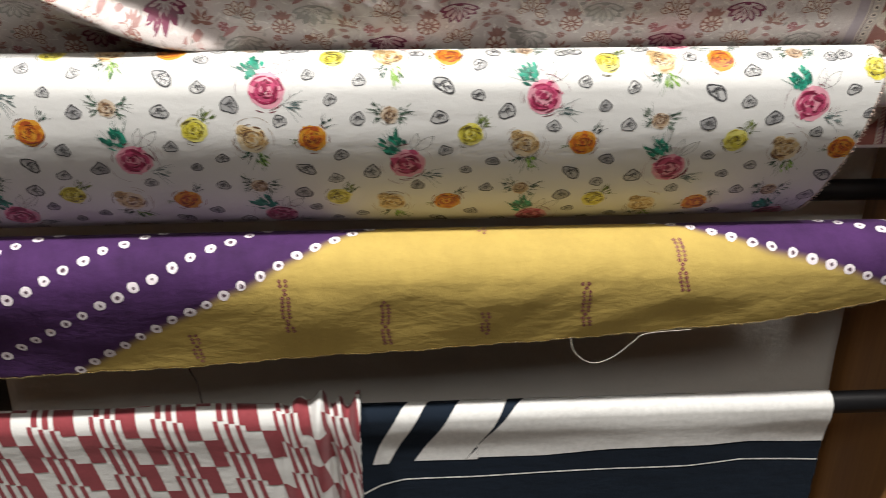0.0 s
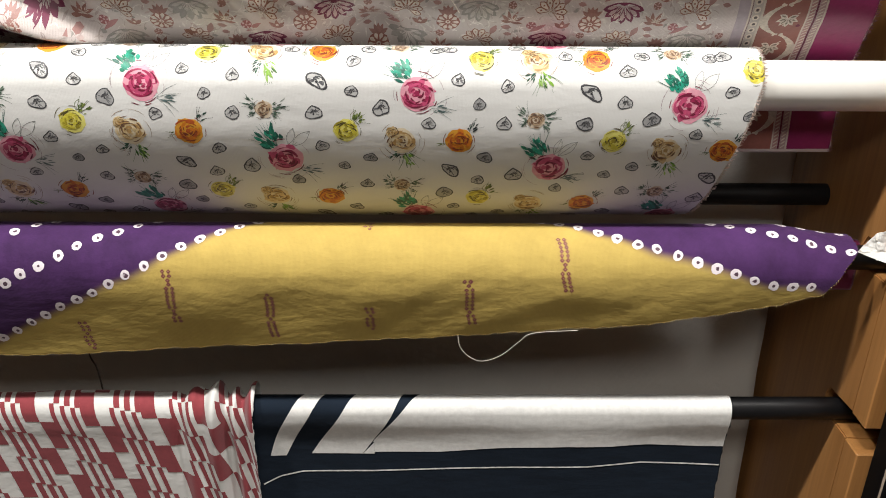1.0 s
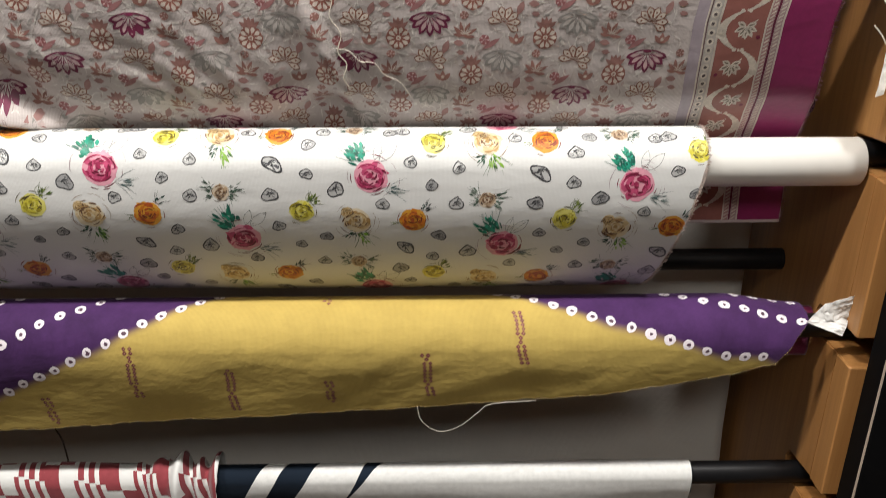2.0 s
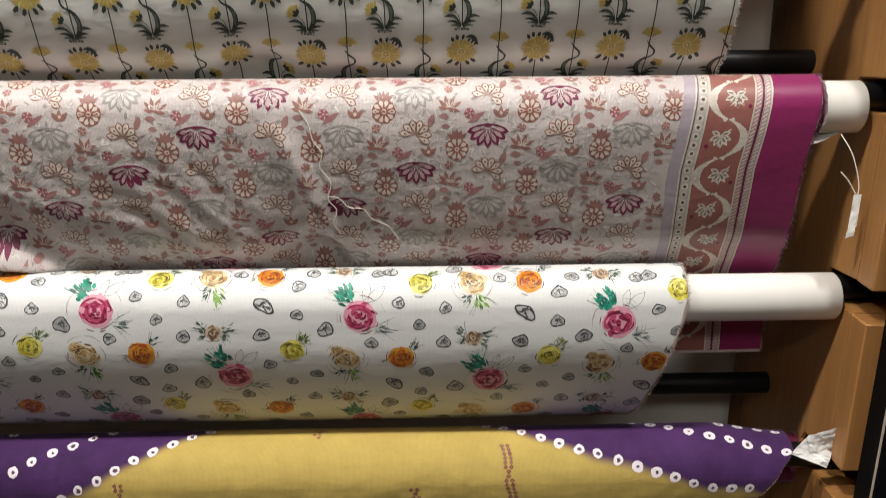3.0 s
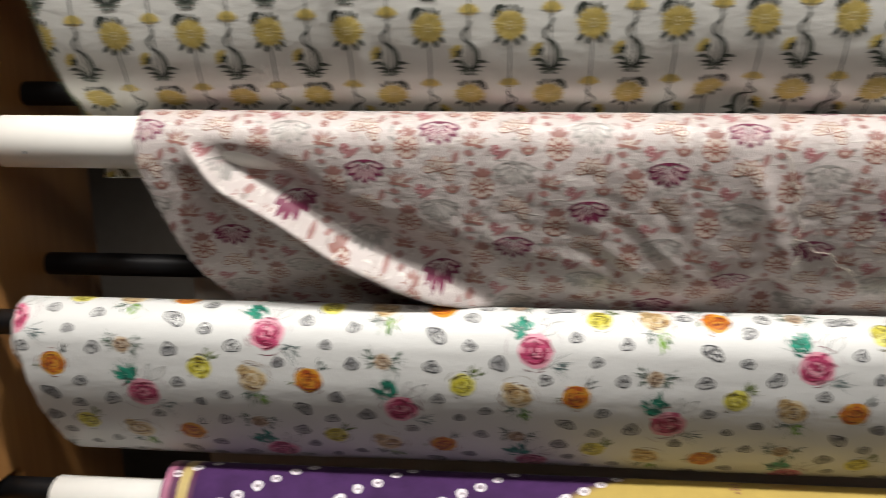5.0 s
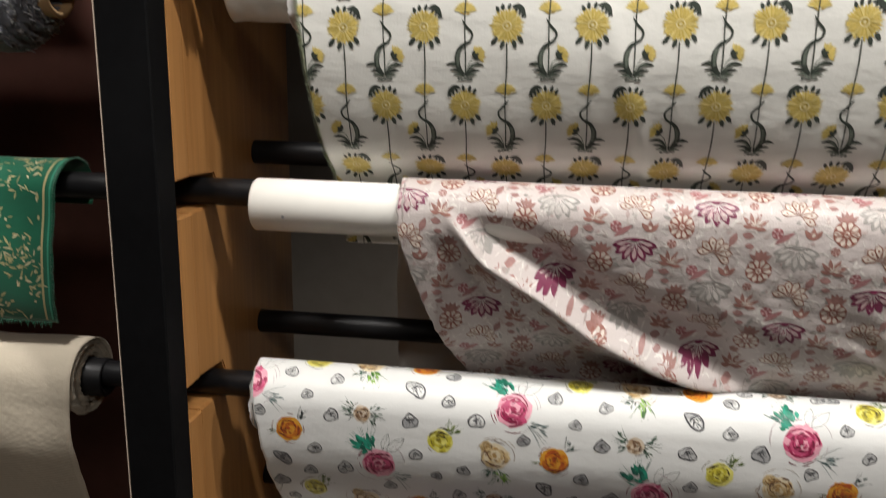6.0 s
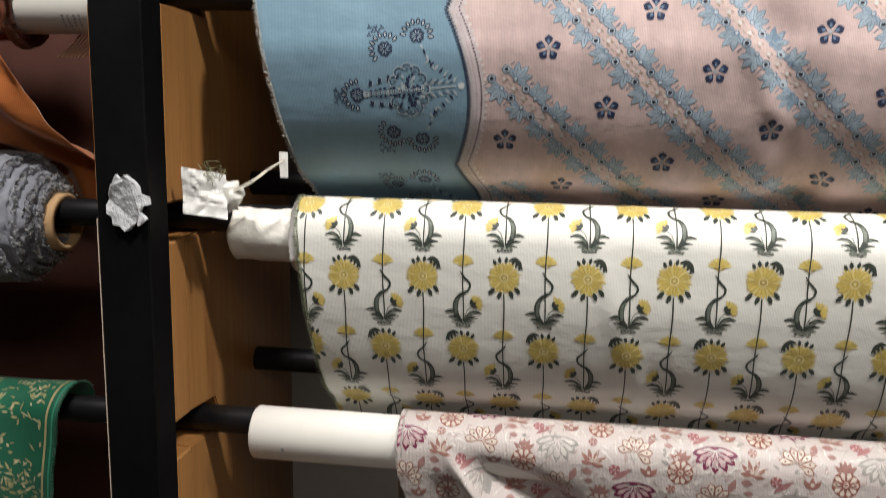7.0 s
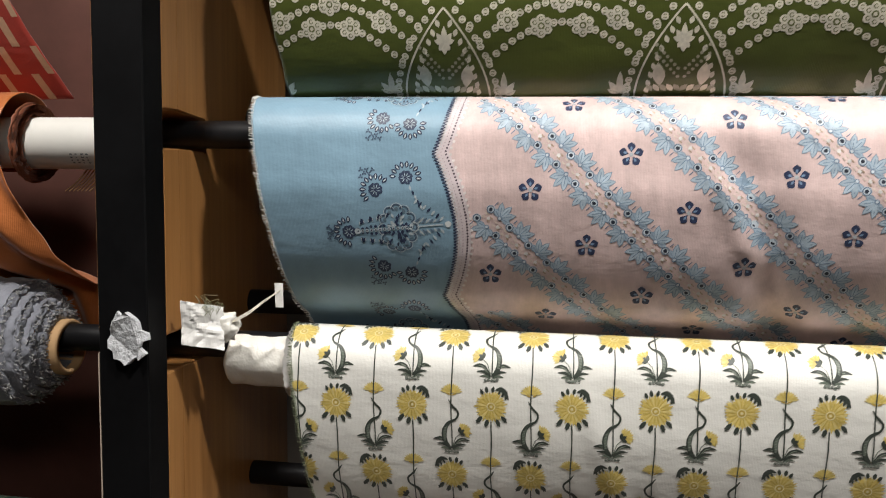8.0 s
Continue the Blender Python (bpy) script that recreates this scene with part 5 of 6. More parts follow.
SX, SV, DX, DV = 0.0509, 0.0507, 0.0875, -0.0323
for d in range(-5, 12):
    for k in range(-8, 12):
        x, v = -0.4356 + DX * d + SX * k, 0.0792 + DV * d + SV * k
        if not -0.11 < v < 0.32:
            continue
        if x > float(zig(v)) + 0.032:
            star(x, v)
        for q in range(3):
            xb, vb = x - 0.0586 + SX * q / 3, v + 0.0053 + SV * q / 3
            if xb < float(zig(vb)) + 0.021:
                continue
            for side in (-1, 1):
                pom(xb + side * 0.0064, vb - side * 0.0041, side)
                lobed_leaf(xb + SX / 6 + side * 0.0060, vb + SV / 6 - side * 0.0042, side)
                for m in range(4):
                    cx, cv = xb + SX * m / 12 + side * 0.0014, vb + SV * m / 12 - side * 0.0014
                    p.stroke([(cx, cv), (cx + 0.0025, cv + 0.0025)], 0.0010, (0.36, 0.27, 0.18) if m % 2 else (0.58, 0.50, 0.42), 3)
            for m in range(2):
                p.blob(xb + SX * (m + 0.5) / 6, vb + SV * (m + 0.5) / 6, 0.0018, SILVER, 2, 7, 0.2)
p.finish("band_print", b_blue, "printed blue flower bands, stars and seam border")

# --- white arches on olive ---
p = Print(green)
IV, IVD = (0.54, 0.51, 0.42), (0.30, 0.29, 0.22)


def bead(x, v, r=0.0036):
    p.blob(x, v, r, IV, 1, 9, 0.08)
    p.arc(x, v, r * 0.5, 0.6, 2.6, r * 0.25, (0.10, 0.11, 0.03), 2, 4)
    p.arc(x, v, r * 0.5, 3.7, 5.7, r * 0.25, (0.10, 0.11, 0.03), 2, 4)


def flower(x, v, r=0.0105):
    for a in np.linspace(0.5, 6.783, 7)[:-1]:
        p.blob(x + r * 0.62 * math.cos(a), v + r * 0.62 * math.sin(a), r * 0.40, IV, 1, 9, 0.06)
        p.arc(x + r * 0.62 * math.cos(a), v + r * 0.62 * math.sin(a), r * 0.18, 0, 5.5, r * 0.09, (0.10, 0.11, 0.04), 2, 6)
    p.blob(x, v, r * 0.30, (0.11, 0.12, 0.04), 2, 8)
    p.blob(x, v, r * 0.17, IV, 3, 7)


def sprig(x, v, s=1.0):
    for a, ln in ((-1.57, 0.024), (-2.2, 0.017), (-0.95, 0.017), (-2.7, 0.012), (-0.45, 0.012)):
        leaf(p, x, v, a, ln * s, 0.0062 * s, IV, (0.12, 0.13, 0.05), 1)


AP, v_t, v_b = 0.2125, 0.1500, 0.2329
for n in range(-2, 6):
    xc = -0.6050 + AP * n
    s = np.linspace(0, 1, 24)
    for sg in (1, -1):
        wx = sg * 0.0400 * np.sin(s * 1.72) ** 0.92
        vv = v_t + 0.004 + (v_b - v_t + 0.012) * s
        p.stroke(np.column_stack([xc + wx, vv]), 0.0018, IV, 1)
        for q in range(1, 24, 2):
            bead(xc + wx[q] * 1.0 + sg * 0.0072, vv[q] - 0.002, 0.0034)
        for q in range(3, 24, 2):
            p.petal(xc + wx[q] * 0.80 - sg * 0.001, vv[q] - 0.002, 1.57 + sg * 0.35, 0.0075, 0.0045, IV, 1)
        for q in range(7):
            for w in range(2):
                p.blob(xc + sg * (0.003 + 0.0033 * q), v_b - 0.022 - 0.0036 * q + 0.008 * w, 0.0017, IVD, 1, 6)
        leaf(p, xc + sg * 0.018, v_b - 0.004, -1.57 + sg * 0.12, 0.024, 0.0115, IV, (0.12, 0.13, 0.05), 1)
        for q in range(5):
            p.petal(xc + sg * 0.006 * q, v_b + 0.002, -0.9 * sg if sg > 0 else -2.2, 0.010, 0.0055, IV if q % 2 else IVD, 1)
        sprig(xc + sg * 0.0535, v_b + 0.004)
        # strings of beads and flowers that swing to the next arch
        mid = AP / 2
        for row, (v_end, sag, nb) in enumerate(((0.2020, 0.0340, 19), (0.1840, 0.0345, 21), (0.1700, 0.0410, 24), (0.1480, 0.0450, 24))):
            for q in range(nb):
                u = q / (nb - 1)
                x = xc + sg * (0.040 - 0.008 * row + (mid - 0.040 + 0.008 * row) * u)
                v = v_end - sag * (1 - (1 - u) ** 1.8)
                spots = ((13,), (7, 20), (14,), (8, 18))[row]
                if q in spots:
                    flower(x, v)
                elif q % 2 == 0 and all(abs(q - m) > 1 for m in spots):
                    bead(x, v, 0.0035)
    for a, ln in ((-1.57, 0.016), (-2.2, 0.012), (-0.95, 0.012), (-2.8, 0.010), (-0.35, 0.010), (1.57, 0.010), (2.3, 0.008), (0.85, 0.008)):
        p.petal(xc, v_t + 0.036, a, ln, 0.0055, IV, 1)
p.finish("arch_print", b_green, "printed white arches, bead strings and flowers")

# --- navy and white ---
p = Print(nv, 0.0005, 0.8)
WC = (0.78, 0.78, 0.76)


def area(pr, lo, hi, xs, colour, layer=0, k=8):
    """Fills between two lines lo(x) and hi(x) with small cells."""
    for a, b in zip(xs, xs[1:]):
        for n in range(k):
            s, t = n / k, (n + 1) / k
            pr.add([(a, lo(a) + (hi(a) - lo(a)) * s), (a, lo(a) + (hi(a) - lo(a)) * t), (b, lo(b) + (hi(b) - lo(b)) * t), (b, lo(b) + (hi(b) - lo(b)) * s)], colour, layer, True)


def between(x_a, x_b, v_a, v_b, m=6, n=24):
    """A white area between two lines x_a(v) and x_b(v)."""
    vv = np.linspace(v_a, v_b, n + 1)
    for a, b in zip(vv, vv[1:]):
        for k in range(m):
            at = lambda u, v: (x_a(v) + (x_b(v) - x_a(v)) * u, v)
            p.add([at(k / m, a), at(k / m, b), at((k + 1) / m, b), at((k + 1) / m, a)], WC, 0, True)


slope = lambda top, foot, v_foot, bow=0.0: (lambda v: top + (foot - top) * (v + 0.007) / (v_foot + 0.007) - bow * math.sin(math.pi * min(1, max(0, (v + 0.007) / (v_foot + 0.007)))))
V_TOP, V_FOOT = -0.040, 0.0905
between(slope(-0.1288, -0.1753, 0.0945, 0.006), slope(-0.1037, -0.1546, 0.0921, 0.002), V_TOP, 0.0935)
between(slope(-0.0661, -0.1239, V_FOOT), slope(-0.0084, -0.0600, V_FOOT, -0.003), V_TOP, V_FOOT, 8)
lower = lambda x: float(np.interp(x, [-0.12, 0.04, 0.12, 0.193, 0.25, 0.295, 0.394], [0.0908, 0.0856, 0.080, 0.0756, 0.0768, 0.0743, 0.0791])) + 0.0008 * math.sin(x * 40)
between(slope(0.0117, -0.0598, V_FOOT, 0.003), lambda v: 0.3908, V_TOP, 0.0715, 48)
area(p, lambda x: 0.0714, lower, np.linspace(-0.0452, 0.3905, 70), WC, 0, 3)
area(p, lambda x: max(0.0714, 0.0905 * (0.0117 - x) / 0.0715), lambda x: 0.0905, np.linspace(-0.0595, -0.0453, 6), WC, 0, 3)
line = lambda x: float(np.interp(x, [-0.19, -0.1865, -0.165, -0.1358, -0.05, 0.0403, 0.13, 0.2215, 0.2884, 0.3933], [0.142, 0.1385, 0.126, 0.1186, 0.1175, 0.1135, 0.1105, 0.1090, 0.1024, 0.1091]))
p.stroke([(x, line(x)) for x in np.linspace(-0.187, 0.3895, 120)], 0.0022, WC, 1)
p.finish("band_print", b_navy, "white slanting bands and a thin white line")

# --- red and white checks ---
p = Print(rd, 0.0005, 0.8)
RED = (0.27, 0.050, 0.060)
PERIOD = [(0.0175, 0.0, True), (0.0175, 0.0, False), (0.0055, 0.019, True), (0.0070, 0.019, False), (0.0055, 0.022, True), (0.0070, 0.022, False), (0.0055, 0.024, True), (0.0060, 0.024, False)]
x, k, h, lean = -0.90, 0, 0.0425, 0.22
while x < -0.187:
    w, stagger, first = PERIOD[k % 8]
    w *= 0.8 if x > -0.30 else 1.0
    off = stagger + 0.006 * math.sin(k // 8 * 2.1)
    for row in range(-3, 12):
        if first != (row % 2 == 0):
            continue
        va, m = off - 0.006 + h * row, 10 if w > 0.01 else 4
        for q in range(10):
            a, b = va + h * q / 10, va + h * (q + 1) / 10
            for u in range(m):
                s, t = x + w * u / m, x + w * (u + 1) / m
                p.add([(s + lean * a, a), (s + lean * b, b), (t + lean * b, b), (t + lean * a, a)], RED, 0, True)
    x += w
    k += 1
p.finish("check_print", b_red, "printed brick red checks and stripes")


# ---------------- the next bay, past the black upright ----------------
M_REDWOOD = plain("dark_red_board", (0.125, 0.052, 0.040), 0.55, 0, 14, 0.35, 0.2)
slab("backboard", (-2.4, 1.225, 0.0), (-0.936, 1.245, 2.2), M_REDWOOD, "dark reddish brown board behind the next bay")
slab("kickboard", (-2.4, 0.95, 0.0), (-0.936, 1.225, 0.03), M_REDWOOD, "dark board at the foot of the next bay")
for z in ROD_Z[:6]:
    rod(-1.95, -0.905, z, ROD_Y, "black steel rod of the neighbouring bay", "rods of the next bay")
up_far = upright(-1.99, -1.92, (0.0, 0.0), "pine upright at the far end of the next bay")

# orange silk, loosely wound on a white tube
b_or = bolt("orange silk bolt unrolling from a white tube", 1.735)
om = Drape(ROD_Y, 1.737, 0.052, [(0.893, 1.72), (0.900, 1.67), (0.925, 1.625), (0.968, 1.598), (1.005, 1.575), (1.015, 1.53)], left=const(-1.80), right=lambda v: -1.046 + 0.30 * np.clip(v - 0.09, 0, 1),
           relief=lambda x, v: smoothstep(0.05, 0.16, v) * (0.007 * np.sin((x - 0.35 * v) * 130 + 2 * np.sin(v * 16)) + 0.003 * wave_noise(x, v, 51, 6, (20, 60), (4, 20))))
sheet("cloth", om, 200, 70, M_ORANGE, b_or)
# inner turns in a darker orange: shade inside the roll put into the colour
rolled_end(b_or, -1.034, 1, 1.737, 0.0272, 0.041, cloth("shaded_silk_layers", (0.24, 0.07, 0.03), 0.6), 71, 0.0014)
tb = paper_tube(b_or, -1.50, -0.9365, 1.737, r=0.0265)
bm = bmesh.new()
g = np.random.RandomState(4)
for r in range(4):
    for c in range(4):
        a = 3.55 + 0.13 * r
        w = g.uniform(0.0012, 0.0028)
        x = -0.985 + 0.0058 * c
        q = [(x, a), (x + w, a), (x + w, a + 0.055), (x, a + 0.055)]
        bm.faces.new([bm.verts.new((px, ROD_Y + 0.0268 * math.cos(pa), 1.737 + 0.0268 * math.sin(pa))) for px, pa in q])
part("stamp", bm, M_INK, tb, "small unreadable dark stamp marks", False)
bm = bmesh.new()
for k in range(7):
    thread(spline([(-0.985 + 0.004 * k, 0.955, 1.712), (-0.992 + 0.004 * k, 0.945, 1.698), (-1.004 + 0.0045 * k, 0.942, 1.688)], 5), 0.0008, bm, 4)
part("thread_tassel", bm, M_CARD, b_or, "frayed brown threads")

# grey fleece on a cardboard core
b_fl = bolt("thick grey-blue fleece wound on a cardboard core", 1.53)
for k, (r, x) in enumerate(((0.066, -1.044), (0.056, -1.031), (0.046, -1.020), (0.037, -1.014))):
    bm = pipe(-1.80 + 0.001 * k, x, ROD_Y, 1.528, r, r - 0.012, 72, 0.005)
    g = np.random.RandomState(90 + k)
    bmesh.ops.subdivide_edges(bm, edges=[e for e in bm.edges if max(v.co.x for v in e.verts) > x - 0.06 and abs(e.verts[0].co.x - e.verts[1].co.x) > 0.004], cuts=5)
    for v in bm.verts:
        d = Vector((0, v.co.y - ROD_Y, v.co.z - 1.528))
        v.co += d.normalized() * g.uniform(-0.0016, 0.0022) + Vector((g.uniform(-0.002, 0.003) if v.co.x > x - 0.008 else 0, 0, 0))
    part("fleece_layer", bm, M_FLEECE, b_fl)
g = np.random.RandomState(15)
bm = bmesh.new()
for k in range(1100):
    r, x = [(0.066, -1.046), (0.056, -1.033), (0.046, -1.022), (0.038, -1.016)][k % 4]
    r -= g.uniform(0, 0.009)
    a = g.uniform(0, 6.3)
    c, s = math.cos(a), math.sin(a)
    q = Vector((x, ROD_Y + r * c, 1.528 + r * s))
    thread([q, q + Vector((g.uniform(0.001, 0.006), g.uniform(-0.003, 0.003), g.uniform(-0.003, 0.003)))], 0.0006, bm, 3)
o = part("fleece_edge", bm, cloth("pale_fleece_tufts", (0.44, 0.44, 0.45), 0.95, 0.5), b_fl, "pale shaggy pile along the cut edges")
o["kind"] = "stuff"
part("core", pipe(-1.81, -1.004, ROD_Y, 1.524, 0.0295, 0.0235, 56), plain("buff_cardboard", (0.60, 0.38, 0.19), 0.8, 0, 50, 0.12), b_fl, "buff cardboard core")

# emerald brocade
b_em = bolt("emerald brocade with gold leaf pattern over a rod", 1.326)
em = Drape(ROD_Y, 1.320, 0.034, [(0.911, 1.30), (0.908, 1.26), (0.912, 1.21), (0.92, 1.182)], left=const(-1.85), right=const(-1.004, -0.10),
           relief=lambda x, v: 0.0012 * wave_noise(x, v, 52, 7, (6, 40), (6, 30)))
sheet("cloth", em, 160, 60, M_EMERALD, b_em)
p = Print(em)
g = np.random.RandomState(66)
GLD = [(0.46, 0.41, 0.20), (0.55, 0.50, 0.30), (0.36, 0.34, 0.16)]
for _ in range(2300):
    v, x = g.uniform(-0.03, em.v1 - 0.008), g.uniform(-1.40, -1.014)
    if x < float(em.right(np.array([v]))[0]) - 0.016 and math.sin(x * 90 + 2 * math.sin(v * 60)) + math.sin(v * 75 + x * 30) > -0.5:
        p.petal(x, v, g.uniform(0, 6.3), g.uniform(0.004, 0.012), g.uniform(0.0015, 0.0034), GLD[g.randint(3)], 0, 3)
vs = np.linspace(em.v0 + 0.004, em.v1 - 0.003, 70)
stripe(p, lambda v: em.right(v), -0.013, -0.0105, GLD[0], 1, vs), stripe(p, lambda v: em.right(v), -0.006, -0.004, (0.05, 0.30, 0.19), 1, vs)
p.finish("gold_leaf_weave", b_em, "woven pale gold leaves and border lines")
frayed(b_em, em, 1, M_EMERALD, 36, 120, 0.003)
bm = bmesh.new()
for x in np.linspace(-1.4, -1.03, 200):
    a = em.at(x, em.v1)
    thread([a, a + (g.uniform(-0.002, 0.002), 0, -g.uniform(0.002, 0.009))], 0.0004, bm, 3)
part("fringe", bm, M_EMERALD, b_em, "short green fringe")

# cream bolt below
b_cr = bolt("cream cotton bolt on a dark tube", 1.117)
cr = Drape(ROD_Y, 1.112, 0.043, [(0.902, 1.09), (0.905, 1.04), (0.93, 0.97), (0.95, 0.92)], left=const(-1.85), right=const(-1.003, -0.05), relief=lambda x, v: 0.001 * wave_noise(x, v, 53, 6))
sheet("cloth", cr, 110, 50, M_CREAM, b_cr)
rolled_end(b_cr, -1.006, 1, 1.112, 0.022, 0.042, M_CREAM, 73, 0.003)
part("tube", pipe(-1.86, -0.985, ROD_Y, 1.112, 0.021, 0.016, 40), M_ROD, b_cr, "dark tube")

# red checked cotton above
b_ck = bolt("red and cream checked cotton hanging from a top rod", 1.95)
ck = Drape(ROD_Y, 1.95, 0.03, [(0.915, 1.93), (0.93, 1.88), (0.955, 1.83), (0.985, 1.785)], left=const(-1.85), right=lambda v: -1.085 + 0.32 * np.clip(v - 0.02, 0, 1), relief=lambda x, v: 0.003 * wave_noise(x, v, 54, 6, (10, 40), (3, 12)))
sheet("cloth", ck, 130, 50, cloth("red_cotton", (0.40, 0.05, 0.035), 0.75, 0.2), b_ck)
p = Print(ck)
for k in range(30):
    for row in range(8):
        if (k + row) % 2 == 0:
            x, v = -1.03 - 0.019 * k, 0.012 + 0.031 * row
            for q in range(4):
                p.add([(x + 0.3 * (v + 0.0078 * q), v + 0.0078 * q), (x + 0.3 * (v + 0.0078 * (q + 1)), v + 0.0078 * (q + 1)), (x - 0.009 + 0.3 * (v + 0.0078 * (q + 1)), v + 0.0078 * (q + 1)), (x - 0.009 + 0.3 * (v + 0.0078 * q), v + 0.0078 * q)], (0.60, 0.40, 0.26), 0, True)
p.finish("check_print", b_ck, "printed cream checks")


# ---------------- tags, labels, wraps and loose threads ----------------
def crumpled(name, corners, material, seed, parent=None, amp=0.003, n=16, thick=0.0005, label=""):
    """A small creased sheet between four corners."""
    g = np.random.RandomState(seed)
    a, b, c, d = (Vector(q) for q in corners)
    nrm = (b - a).cross(d - a).normalized()
    bm = bmesh.new()
    rows = []
    for i in range(n + 1):
        row = []
        for j in range(n + 1):
            u, w = i / n, j / n
            h = 0.9 * noise.noise(Vector((u * 2.2 + seed * 3.7, w * 2.2, 0.3))) + 0.7 * abs(noise.noise(Vector((u * 4.5, w * 4.5 + seed, 1.7))))
            q = (a * (1 - u) + b * u) * (1 - w) + (d * (1 - u) + c * u) * w + nrm * amp * 2 * h
            row.append(bm.verts.new(q))
        rows.append(row)
    faces = [bm.faces.new((rows[i][j], rows[i + 1][j], rows[i + 1][j + 1], rows[i][j + 1])) for i in range(n) for j in range(n)]
    got = bmesh.ops.extrude_face_region(bm, geom=faces)
    for v in got["geom"]:
        if isinstance(v, bmesh.types.BMVert):
            v.co += nrm * thick
    bmesh.ops.recalc_face_normals(bm, faces=bm.faces)
    return part(name, bm, material, parent, label, False)


# wrapped end of the ivory bolt's tube
bm = pipe(-0.824, -0.757, ROD_Y, 1.521, 0.0268, 0.0246, 56, 0.002)
bmesh.ops.subdivide_edges(bm, edges=[e for e in bm.edges if abs(e.verts[0].co.x - e.verts[1].co.x) > 0.003], cuts=3)
g = np.random.RandomState(19)
for v in bm.verts:
    d = Vector((0, v.co.y - ROD_Y, v.co.z - 1.521))
    v.co += d.normalized() * 0.0016 * noise.noise(v.co * 70) + Vector((0.003 * noise.noise(v.co * 40), 0, 0))
part("tube_wrap", bm, M_FILM, b_yel, "crumpled white wrapping on the tube's end")
bm = bmesh.new()
bmesh.ops.create_icosphere(bm, subdivisions=4, radius=0.0165)
for v in bm.verts:
    v.co = Vector((v.co.x * 1.15, v.co.y * 0.75, v.co.z * 0.85)) * (1 + 0.30 * noise.noise(v.co * 110) + 0.16 * noise.noise(v.co * 320)) + Vector((-0.816, 0.898, 1.562))
part("wrap_knot", bm, M_FILM, b_yel, "twisted knot of white wrapping")
crumpled("wrap_flap", [(-0.847, 0.876, 1.548), (-0.808, 0.884, 1.542), (-0.812, 0.892, 1.582), (-0.846, 0.872, 1.590)], M_PAPER, 12, b_yel, 0.0022, label="loose white paper flap")
bm = bmesh.new()
for k in range(5):
    thread(spline([(-0.806 - 0.001 * k, 0.892, 1.566), (-0.790, 0.895 + 0.0006 * k, 1.574 + 0.0008 * k), (-0.776, 0.905, 1.586 + 0.0005 * k), (-0.765, 0.93, 1.597)], 6), 0.00035, bm, 4)
part("twine", bm, M_STRING, b_yel, "pale twine tied round the wrapping")
bm = bmesh.new()
for k in range(16):
    q = Vector((-0.824 + g.uniform(-0.008, 0.012), 0.882, 1.580 + g.uniform(-0.006, 0.006)))
    thread(spline([tuple(q), tuple(q + Vector((g.uniform(-0.008, 0.008), -0.003, g.uniform(0.0, 0.012)))), tuple(q + Vector((g.uniform(-0.012, 0.012), -0.001, g.uniform(-0.006, 0.010))))], 5), 0.0003, bm, 3)
part("tangled_threads", bm, cloth("olive_threads", (0.25, 0.25, 0.13), 0.8), b_yel, "tangled olive threads")
crumpled("selvedge_label", [(-0.772, 0.925, 1.578), (-0.764, 0.925, 1.578), (-0.764, 0.925, 1.602), (-0.773, 0.925, 1.602)], M_PAPER, 14, b_blue, 0.0006, 4, label="small white paper label")

# swing tag on the pink bolt
tag = thing("price_tag", "small white swing tag on a thin string", "tag", at=(0.517, 0.905, 1.215))
off = Matrix.Translation((-0.517, -0.905, -1.215))
bits = [crumpled("card", [(0.5135, 0.904, 1.196), (0.5215, 0.903, 1.198), (0.5225, 0.904, 1.232), (0.5150, 0.905, 1.232)], M_PAPER, 15, None, 0.0008, 8, label="folded white card"),
        crumpled("card", [(0.5120, 0.903, 1.186), (0.5195, 0.902, 1.189), (0.5205, 0.903, 1.212), (0.5140, 0.904, 1.210)], M_TUBE, 16, None, 0.0008, 8, label="second small white card"),
        part("string", thread(spline([(0.504, 0.925, 1.290), (0.511, 0.910, 1.272), (0.5185, 0.905, 1.245), (0.518, 0.904, 1.232), (0.508, 0.905, 1.246), (0.500, 0.907, 1.255)], 8), 0.0006), M_STRING, None, "thin pale string")]
for o in bits:
    o.parent, o.matrix_parent_inverse = tag, off
crumpled("paper_slip", [(0.472, 0.926, 1.278), (0.505, 0.930, 1.290), (0.505, 0.952, 1.287), (0.474, 0.950, 1.281)], M_PAPER, 17, b_pink, 0.0012, 8, label="white paper slip under the tube")

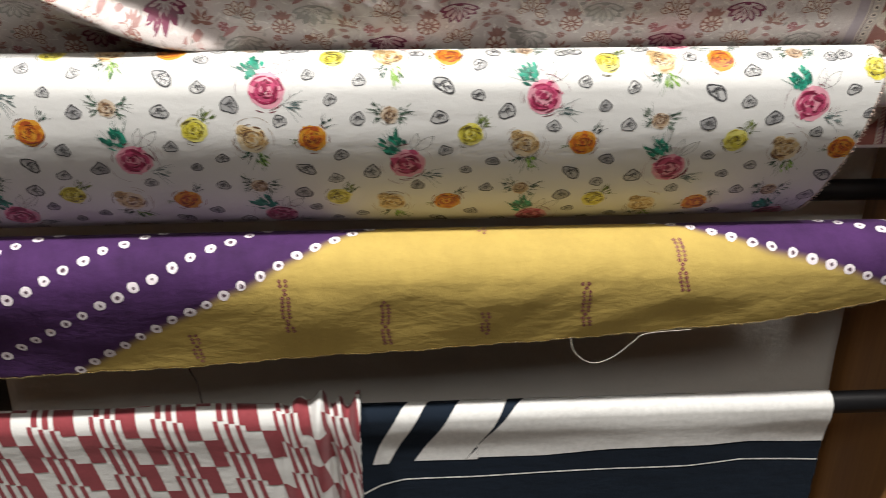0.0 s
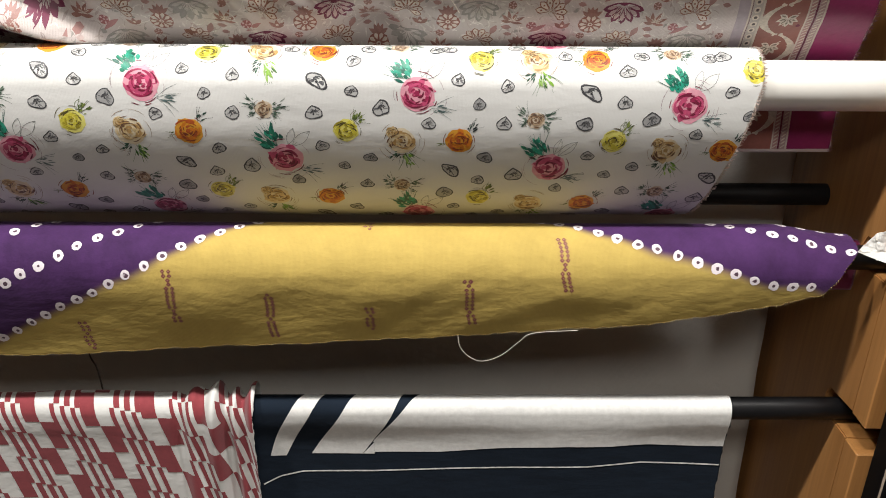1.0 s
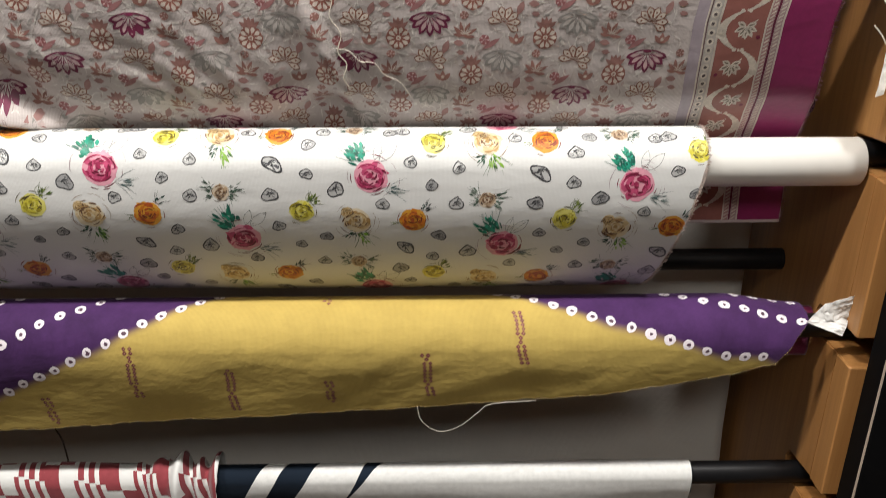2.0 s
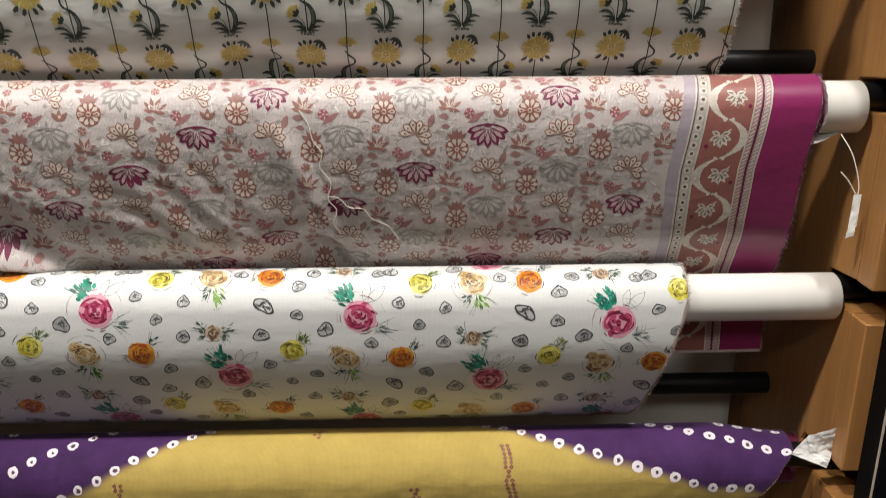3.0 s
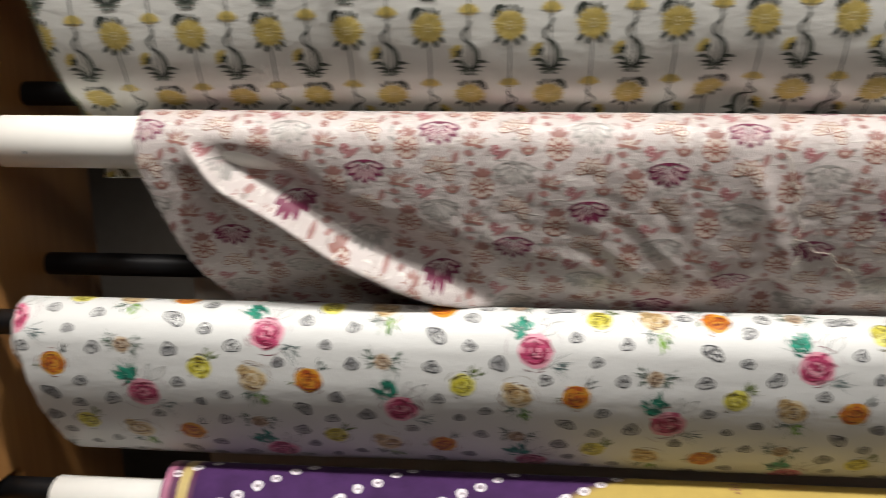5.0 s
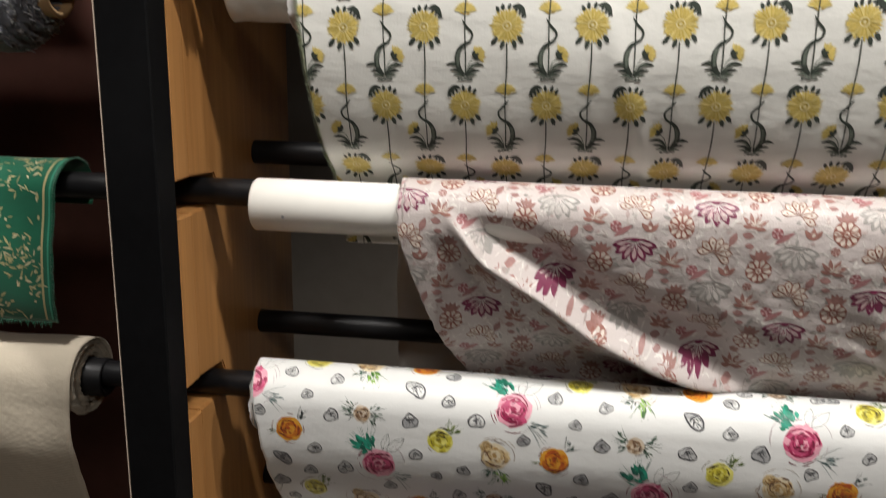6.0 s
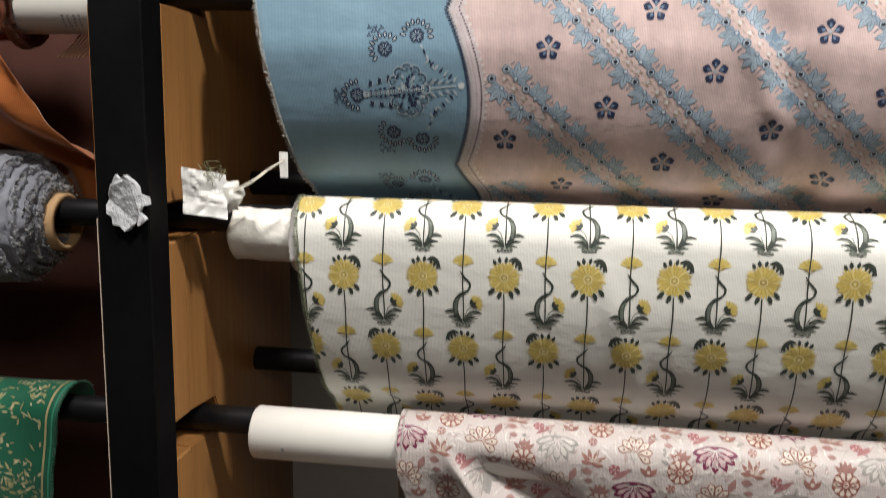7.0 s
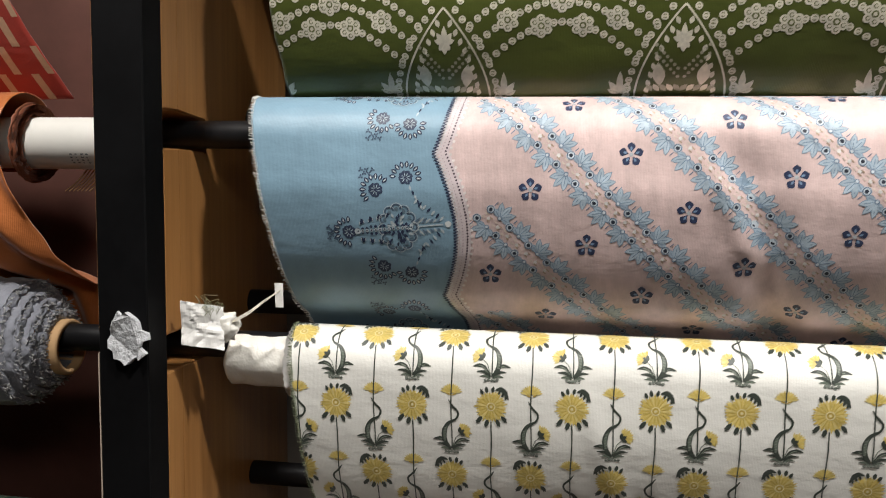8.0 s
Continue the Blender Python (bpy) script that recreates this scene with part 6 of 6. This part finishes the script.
# paper label at the end of the tie-dyed bolt
crumpled("paper_label", [(0.498, 0.897, 0.958), (0.527, 0.893, 0.972), (0.528, 0.899, 0.940), (0.505, 0.899, 0.928)], M_PAPER, 18, b_pur, 0.002, 10, label="crumpled white paper label")
crumpled("paper_label", [(0.482, 0.899, 0.938), (0.520, 0.890, 0.925), (0.527, 0.897, 0.940), (0.500, 0.905, 0.955)], M_PAPER, 19, b_pur, 0.0016, 10, label="folded white paper strip")
mr = Drape(0.985, 0.902, 0.012, [(0.972, 0.895), (0.972, 0.87), (0.975, 0.853)], left=const(0.38), right=const(0.526), relief=lambda x, v: 0.001 * wave_noise(x, v, 55, 6))
sheet("inner_cloth", mr, 40, 24, M_MAROON, b_pur, "maroon under-layer of the bolt")

# small hole in the pink bolt's tube, and loose threads
bm = bmesh.new()
bmesh.ops.create_circle(bm, cap_ends=True, segments=10, radius=0.0016, matrix=Matrix.Translation((-0.772, ROD_Y - 0.0268, 1.3085)) @ Matrix.Rotation(radians(90), 4, "X"))
part("staple_hole", bm, M_INK, b_pink, "small dark hole in the tube", False)
q = [pk.at(x, v, 0.0012) for x, v in ((-0.042, 0.045), (-0.034, 0.058), (-0.030, 0.075), (-0.022, 0.088), (-0.025, 0.103), (-0.015, 0.120), (-0.019, 0.138), (-0.011, 0.152), (-0.015, 0.166), (-0.010, 0.178))]
part("loose_thread", thread(spline([tuple(c) for c in q], 6), 0.0005), M_STRING, b_pink, "loose pale thread on the cloth")
q = [pk.at(x, v, 0.0012) for x, v in ((-0.020, 0.135), (-0.008, 0.138), (0.002, 0.149), (0.016, 0.151), (0.026, 0.164), (0.041, 0.172), (0.052, 0.190))]
part("loose_thread", thread(spline([tuple(c) for c in q], 6), 0.0004), M_STRING, b_pink, "loose pale thread on the cloth")
tagged(part("hanging_thread", thread(spline([(-0.396, 0.972, 0.80), (-0.390, 0.968, 0.765), (-0.383, 0.964, 0.752), (-0.380, 0.962, 0.735), (-0.377, 0.958, 0.712)], 8), 0.0011), plain("brown_yarn", (0.05, 0.035, 0.03), 0.9)),
       "dark brown loose yarn hanging behind the tie-dyed cloth", "thread")
# black board added for the darkness of the next bay on the other side
slab("dark_bay_board", (0.62, 0.86, 0.0), (0.66, 1.24, 2.2), M_BLACK, "black board standing in for the dark bay beside the rack")
